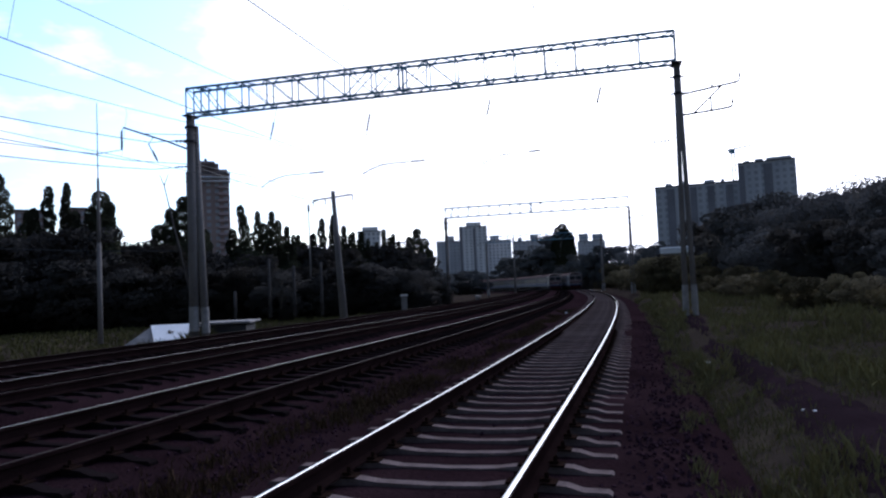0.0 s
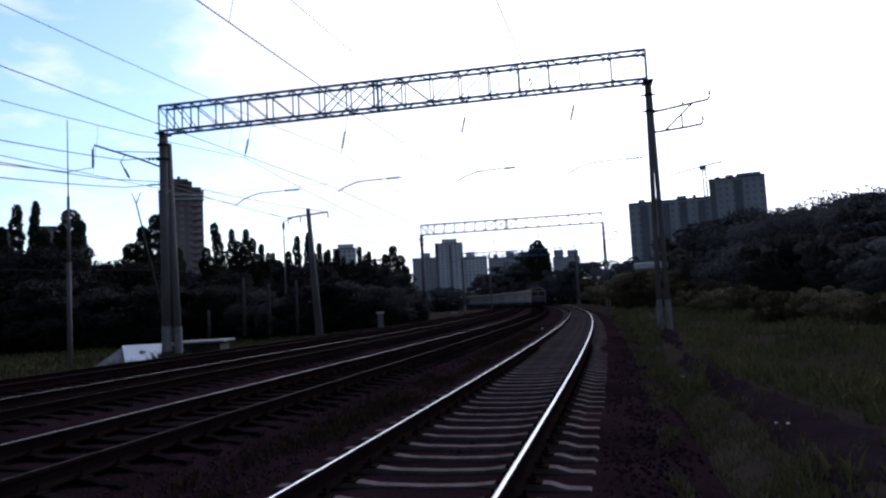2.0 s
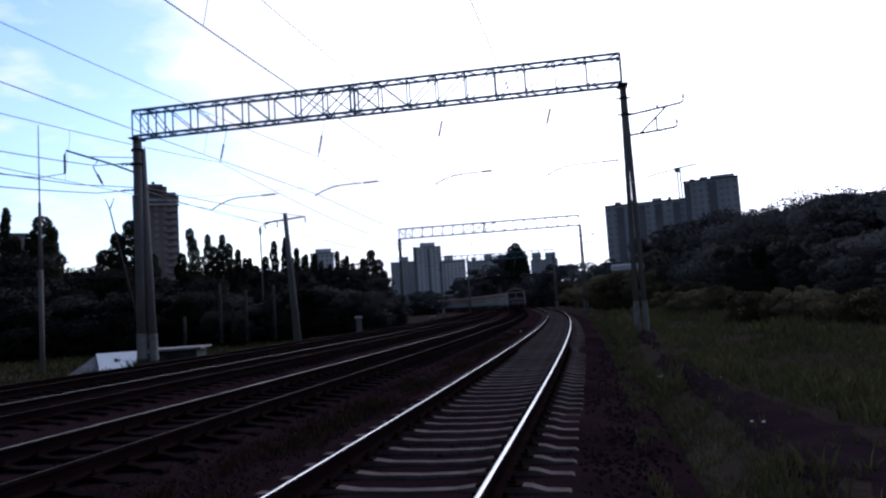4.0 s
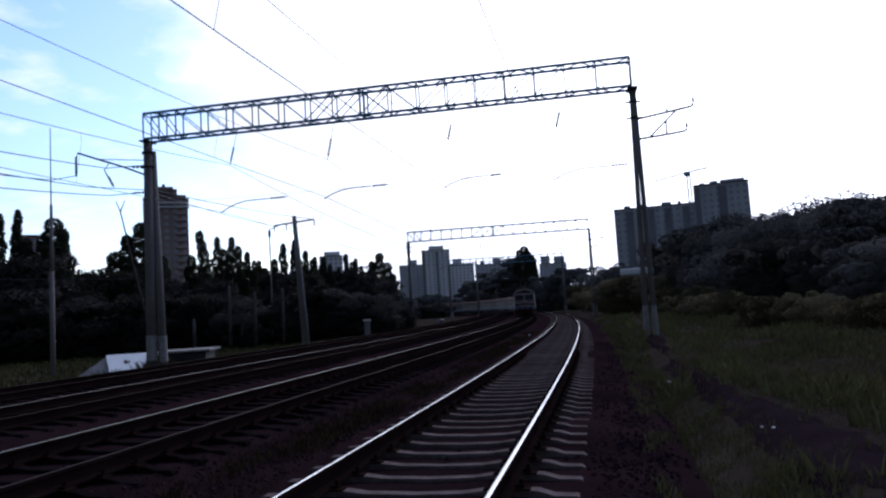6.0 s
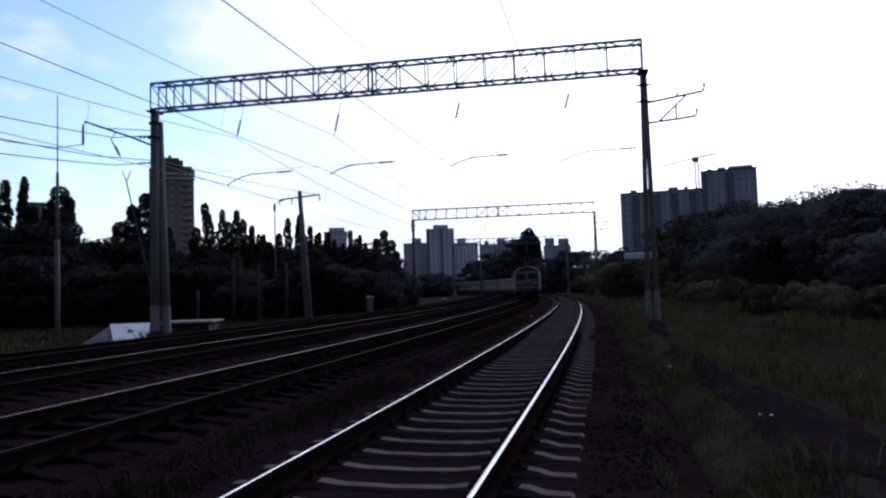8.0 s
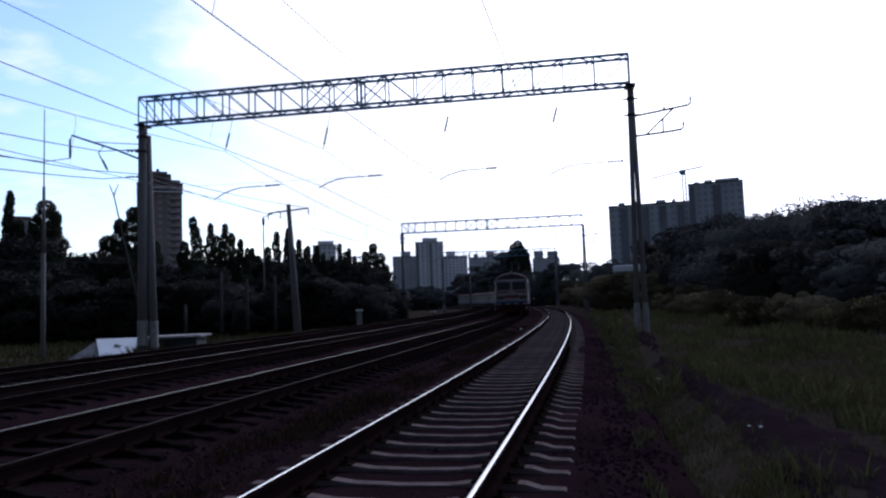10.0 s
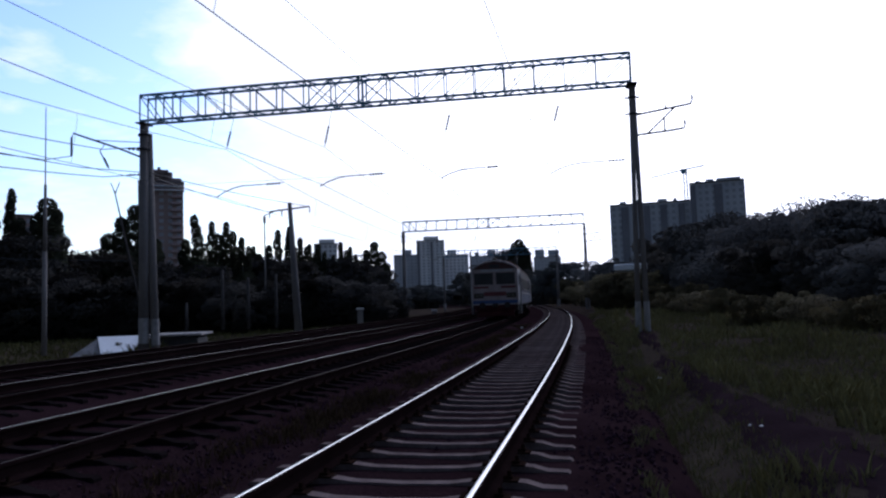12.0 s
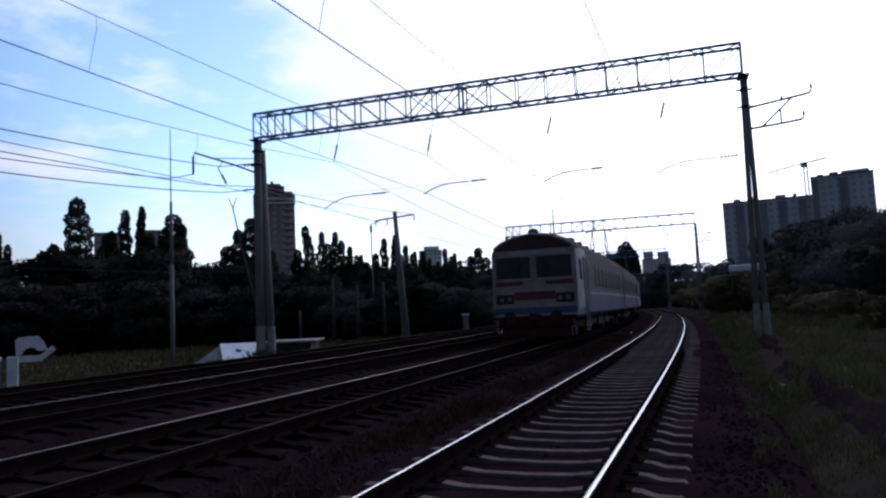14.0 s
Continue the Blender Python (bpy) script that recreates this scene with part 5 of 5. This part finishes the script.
    # gangway
    for y in ((-L,) if head else (-L, L)):
        s = 1 if y > 0 else -1
        bm = B()
        box(bm, -0.75, 0.75, min(y, y + s * 0.32), max(y, y + s * 0.32), 1.05, 3.3, 0.05)
        part("gangway_bellows", bm, M_UNDER, c)
    if head:
        F = L + 0.001

        def face(nm, x0, x1, z0, z1, mat, label="", t=0.03, bev=0.01):
            b = B()
            box(b, x0, x1, F - 0.01, F + t, z0, z1, bev)
            return part(nm, b, mat, c, label)

        for sx in (-1, 1):
            x0, x1 = sorted((sx * 0.08, sx * 1.5))
            w = face("windscreen", x0, x1, 2.4, 3.28, M_GLASS_DARK, "dark windscreen pane", 0.02)
            b = B()
            for a, q in (((x0, F, 3.3), (x1, F, 3.3)), ((x0, F, 2.38), (x1, F, 2.38)), ((x0, F, 2.38), (x0, F, 3.3)), ((x1, F, 2.38), (x1, F, 3.3))):
                bar(b, a, q, 0.07, 0.09)
            part("windscreen_frame", b, M_TRAIN_FRONT, w)
            b = B()
            bar(b, (sx * 0.75, F + 0.05, 2.42), (sx * 0.45, F + 0.05, 3.0), 0.02, 0.02)
            part("wiper", b, M_UNDER, w)
            x0, x1 = sorted((sx * 0.45, sx * 1.5))
            face("red_dash", x0, x1, 2.16, 2.3, M_TRAIN_RED, "red stripe under the windscreen")
            x0, x1 = sorted((sx * 0.82, sx * 1.52))
            h = face("lamp_recess", x0, x1, 1.46, 1.82, M_UNDER, "dark lamp cluster panel")
            for q in (0.98, 1.28):
                b = B()
                tube(b, (sx * q, F + 0.02, 1.63), (sx * q, F + 0.06, 1.63), 0.1, 0.09, 12)
                part("marker_lamp", b, M_LAMP_OFF, h, "unlit round lamp")
            b = B()
            tube(b, (sx * 0.88, F, 0.95), (sx * 0.88, F + 0.5, 0.95), 0.09, n=10)
            tube(b, (sx * 0.88, F + 0.5, 0.95), (sx * 0.88, F + 0.56, 0.95), 0.22, n=14)
            part("buffer", b, M_UNDER, c)
        brow = [(1.52, 3.53), (1.46, 3.6), (1.2, 3.77), (0.7, 3.96), (0.0, 4.06)]
        b = B()
        rim = [(x * 0.985, z) for x, z in brow] + [(-x * 0.985, z) for x, z in reversed(brow[:-1])]
        fr, bk = [b.verts.new((x, F + 0.03, z)) for x, z in rim], [b.verts.new((x, F - 0.05, z)) for x, z in rim]
        b.faces.new(fr)
        for i in range(len(rim)):
            b.faces.new((fr[i - 1], fr[i], bk[i], bk[i - 1]))
        bmesh.ops.recalc_face_normals(b, faces=b.faces)
        part("brow_panel", b, M_TRAIN_ROOF, c, "dark brown panel over the windscreens")
        rim_v, rim_f = sweep([(x * 1.02, F + 0.02, z + 0.06) for x, z in brow] + [(-x * 1.02, F + 0.02, z + 0.06) for x, z in reversed(brow[:-1])], 0.045, 6)
        raw("roof_rim", rim_v, rim_f, M_TRAIN_PALE, c, "pale rim along the roof's edge", smooth=True)
        face("top_band", -1.3, 1.0, 3.34, 3.5, M_TRAIN_PALE, "pale band over the windscreens", 0.02)
        face("destination_box", -0.35, 0.35, 3.62, 3.84, M_GLASS_DARK, "dark destination box", 0.05)
        face("red_panel", -0.8, 0.8, 1.6, 1.9, M_TRAIN_RED, "faded red stripe across the nose")
        face("blue_panel", -1.6, 1.6, 1.06, 1.3, M_TRAIN_BLUE, "blue stripe across the nose", 0.028)
        face("pale_panel", -1.55, 1.55, 0.98, 1.04, M_TRAIN_PALE, "pale line over the buffer beam", 0.05)
        b = B()
        box(b, -1.45, 1.45, L - 0.35, L + 0.12, 0.55, 0.96, 0.04)
        part("buffer_beam", b, M_DARK_RED, c, "dark red buffer beam")
        b = B()
        box(b, -1.35, 1.35, L - 0.3, L + 0.02, 0.14, 0.54, 0.05)
        part("snow_plough", b, M_DARK_RED, c, "dark red guard plate")
        b = B()
        box(b, -0.18, 0.18, L, L + 0.55, 0.78, 1.08, 0.05)
        part("coupler", b, M_UNDER, c)
        b = B()
        tube(b, (0, L - 0.55, 4.2), (0, L - 0.1, 4.18), 0.19, 0.16, 14)
        h = part("headlight_housing", b, M_TRAIN_ROOF, c)
        b = B()
        tube(b, (0, L - 0.1, 4.18), (0, L - 0.06, 4.18), 0.14, n=14)
        part("headlight_lens", b, M_LAMP_OFF, h, "unlit roof headlight")
        b = B()
        tube(b, (-0.6, L - 1.6, 4.05), (-0.6, L - 1.6, 5.25), 0.03, 0.02, 6)
        tube(b, (-0.6, L - 1.6, 4.05), (-0.6, L - 1.6, 4.25), 0.08, 0.06, 8)
        part("radio_antenna", b, M_STEEL_DARK, c)
    return c


head_car = make_car(True, False)
motor_car = make_car(False, True)
plain_car = make_car(False, False)
TRAIN = [head_car] + [motor_car, plain_car] + [copy_thing(c, pose(0, 0, 0)) for c in (motor_car, plain_car) * 3]
OTHER = [copy_thing(c, pose(0, 0, 0)) for c in (head_car, motor_car, plain_car, motor_car)]


def front_at(t):
    """How far along the line the train's nose stands at t seconds."""
    return float(np.interp(t, [0, 2, 5.5, 8.5, 11, 12, 13, 13.5, 14], [190, 165, 124, 90.3, 62.5, 51, 39, 32.9, 27.0]))


def tail_at(t):
    """The tail of the train that leaves round the bend."""
    return 184.0 + 13.0 * t


def car_pose(i, nose, off):
    """Two bogie pivots on the rails give the place and the turn of a car."""
    mid = nose + CAR_L / 2 + i * (CAR_L + 0.65)
    a, b = on_line(mid - 6.65, off, RAIL_TOP), on_line(mid + 6.65, off, RAIL_TOP)
    c, d = (a + b) / 2, a - b
    return Matrix.Translation(c) @ Matrix.Rotation(math.atan2(-d.x, d.y), 4, "Z")


def motions():
    for i, c in enumerate(TRAIN):
        walk(c, [(k * 0.5, car_pose(i, front_at(k * 0.5), TRAIN_OFF)) for k in range(29)])
    for i, c in enumerate(OTHER):
        walk(c, [(k * 0.5, car_pose(i, tail_at(k * 0.5), TRACKS[0])) for k in range(29)])


# ---- small things and growth on the ground ----
def make_litter():
    rng = random.Random(3)
    for x, y, s in ((0.78, 14.8, 0.075), (0.86, 14.6, 0.045), (1.54, 8.5, 0.03), (1.44, 8.6, 0.025), (0.93, 5.8, 0.02), (1.72, 12.8, 0.03), (-4.6, 37.6, 0.07)):
        bm = B()
        bmesh.ops.create_icosphere(bm, subdivisions=1, radius=s)
        for v in bm.verts:
            v.co *= rng.uniform(0.6, 1.15)
            v.co.z *= 0.6
        z = ground_height(x, y) if x > 0.3 else -0.03
        o = link("scrap_of_litter", bm, M_LITTER)
        o.matrix_basis = Matrix.Translation((x, y, max(z, -0.25 if x < 0.8 else z) + s * 0.3))
        tagged(o, "crumpled white scrap lying on the ground", "litter", "scraps")


make_litter()


def make_stones():
    rng = random.Random(5)
    vs, fs = [], []
    base = [(1, 0, 0), (-1, 0, 0), (0, 1, 0), (0, -1, 0), (0, 0, 1), (0, 0, -1)]
    tri = [(0, 2, 4), (2, 1, 4), (1, 3, 4), (3, 0, 4), (2, 0, 5), (1, 2, 5), (3, 1, 5), (0, 3, 5)]
    for _ in range(20000):
        s = -5 + 33 * rng.random() ** 1.5
        o = rng.uniform(-2.45, 6.5)
        p = on_line(s, o)
        r = rng.uniform(0.014, 0.03)
        if (abs(o) < 1.4 or abs(o - 4.33) < 1.4) and rng.random() < 0.72:
            continue
        z = -0.065 if o > -2.0 else -0.07 - (-2.0 - o) * 0.4
        if 1.4 < o < 2.9:
            z = -0.19 if 1.9 < o < 2.5 else -0.12
        k = len(vs)
        rot = Euler((rng.uniform(0, 6), rng.uniform(0, 6), 0)).to_matrix()
        for b in base:
            vs.append(rot @ Vector(b) * (r * rng.uniform(0.7, 1.3)) + Vector((p.x, p.y, z + r * 0.3)))
        fs += [tuple(i + k for i in f) for f in tri]
    o = raw("ballast_stones", vs, fs, M_STONE)
    tagged(o, "loose crushed stones lying on the ballast", "stones", kind="stuff")


make_stones()


def stone_mesh(rng):
    bm = B()
    bmesh.ops.create_icosphere(bm, subdivisions=1, radius=1)
    for v in bm.verts:
        v.co *= rng.uniform(0.65, 1.2)
        v.co.z *= 0.55
    me = bpy.data.meshes.new("stone")
    bm.to_mesh(me)
    bm.free()
    me.materials.append(M_STONE)
    return me


def make_near_stones():
    """The stones that lie nearest to where one stands, each by itself."""
    rng = random.Random(15)
    kinds = [stone_mesh(rng) for _ in range(7)]
    bed = bpy.data.objects["ballast_bed"]
    for _ in range(290):
        o = rng.uniform(-2.2, -1.42)
        s = 3.0 + 7 * rng.random() ** 1.2
        r = rng.uniform(0.016, 0.034)
        st = new("stone", rng.choice(kinds))
        st.parent = bed
        st.matrix_basis = Matrix.LocRotScale(on_line(s, o, -0.06 - max(0, -2.0 - o) * 0.45 + r * 0.3), Euler((rng.uniform(0, 6), rng.uniform(0, 6), rng.uniform(0, 6))), (r, r, r))


make_near_stones()


def blades(name, mat, spots, label):
    vs, fs = [], []
    for x, y, z, h, rng in spots:
        for _ in range(4):
            a = rng.uniform(0, 6.28)
            w = h * rng.uniform(0.05, 0.09)
            dx, dy = math.cos(a) * w, math.sin(a) * w
            ox, oy = rng.uniform(-0.06, 0.06), rng.uniform(-0.06, 0.06)
            tx, ty = rng.uniform(-0.5, 0.5) * h, rng.uniform(-0.5, 0.5) * h
            hh = h * rng.uniform(0.6, 1.2)
            k = len(vs)
            vs += [(x + ox - dx, y + oy - dy, z), (x + ox + dx, y + oy + dy, z), (x + ox + tx * 0.4 + dx * 0.7, y + oy + ty * 0.4 + dy * 0.7, z + hh * 0.6), (x + ox + tx, y + oy + ty, z + hh), (x + ox + tx * 0.4 - dx * 0.7, y + oy + ty * 0.4 - dy * 0.7, z + hh * 0.6)]
            fs.append((k, k + 1, k + 2, k + 3, k + 4))
    tagged(raw(name, vs, fs, mat), label, "grass", kind="stuff")


def make_growth():
    rng = random.Random(9)
    spots = []
    for _ in range(17000):
        y = 4 + 60 * rng.random() ** 1.8
        x = -1.72 - 0.008 * y - y * y / 1800 + 2.55 + rng.random() ** 1.3 * (5 + y * 0.35)
        if abs(x - path_x(y)) < 0.3 + 0.08 * min(max(0, 12 - y), 7) and rng.random() < 0.88:
            continue
        patch = noise.noise((x * 0.5, y * 0.5, 1))
        if patch < -0.25 and rng.random() < 0.7:
            continue
        spots.append((x, y, ground_height(x, y) - 0.02, rng.uniform(0.07, 0.2) * (1 + patch) * (1 + y / 60), rng))
    for _ in range(13000):
        y = 3.2 + 17 * rng.random() ** 1.2
        x = -1.72 - 0.008 * y - y * y / 1800 + 2.35 + rng.random() ** 1.2 * (3.5 + y * 0.25)
        if abs(x - path_x(y)) < (0.24 + 0.1 * min(max(0, 12 - y), 7)) * rng.uniform(0.2, 1.4):
            continue
        spots.append((x, y, ground_height(x, y) - 0.02, rng.uniform(0.04, 0.1), rng))
    for _ in range(5000):
        s = 3 + 42 * rng.random() ** 1.6
        o = -2.75 + 0.75 * rng.random() ** 2.4
        if noise.noise((s * 0.8, o * 1.5, 2)) < -0.1:
            continue
        p = on_line(s, o)
        spots.append((p.x, p.y, float(np.interp(o, [-2.75, -2.35, -2.0], [-0.5, -0.2, -0.07])) - 0.02, rng.uniform(0.05, 0.15), rng))
    blades("bank_grass", M_BLADE, spots, "rough tufted grass on the bank beside the line")
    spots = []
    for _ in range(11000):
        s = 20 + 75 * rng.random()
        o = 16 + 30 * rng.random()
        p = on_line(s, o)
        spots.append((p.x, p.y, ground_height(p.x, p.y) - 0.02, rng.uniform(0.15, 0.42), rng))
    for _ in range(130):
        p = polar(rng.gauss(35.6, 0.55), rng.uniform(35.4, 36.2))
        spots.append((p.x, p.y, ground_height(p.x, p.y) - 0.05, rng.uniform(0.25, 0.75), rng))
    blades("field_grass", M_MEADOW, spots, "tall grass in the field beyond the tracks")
    spots = []
    for _ in range(7000):
        s = 3 + 45 * rng.random() ** 1.4
        o = rng.gauss(2.2, 0.55)
        if noise.noise((s * 0.35, o, 4)) < -0.1:
            continue
        p = on_line(s, o)
        spots.append((p.x, p.y, -0.2, rng.uniform(0.06, 0.17), rng))
    blades("ballast_weeds", M_WEED, spots, "dry sparse weeds growing between the tracks")


make_growth()

# ---- the tracks' own pieces ----
for k, off in enumerate(TRACKS):
    make_track(k, off)

motions()
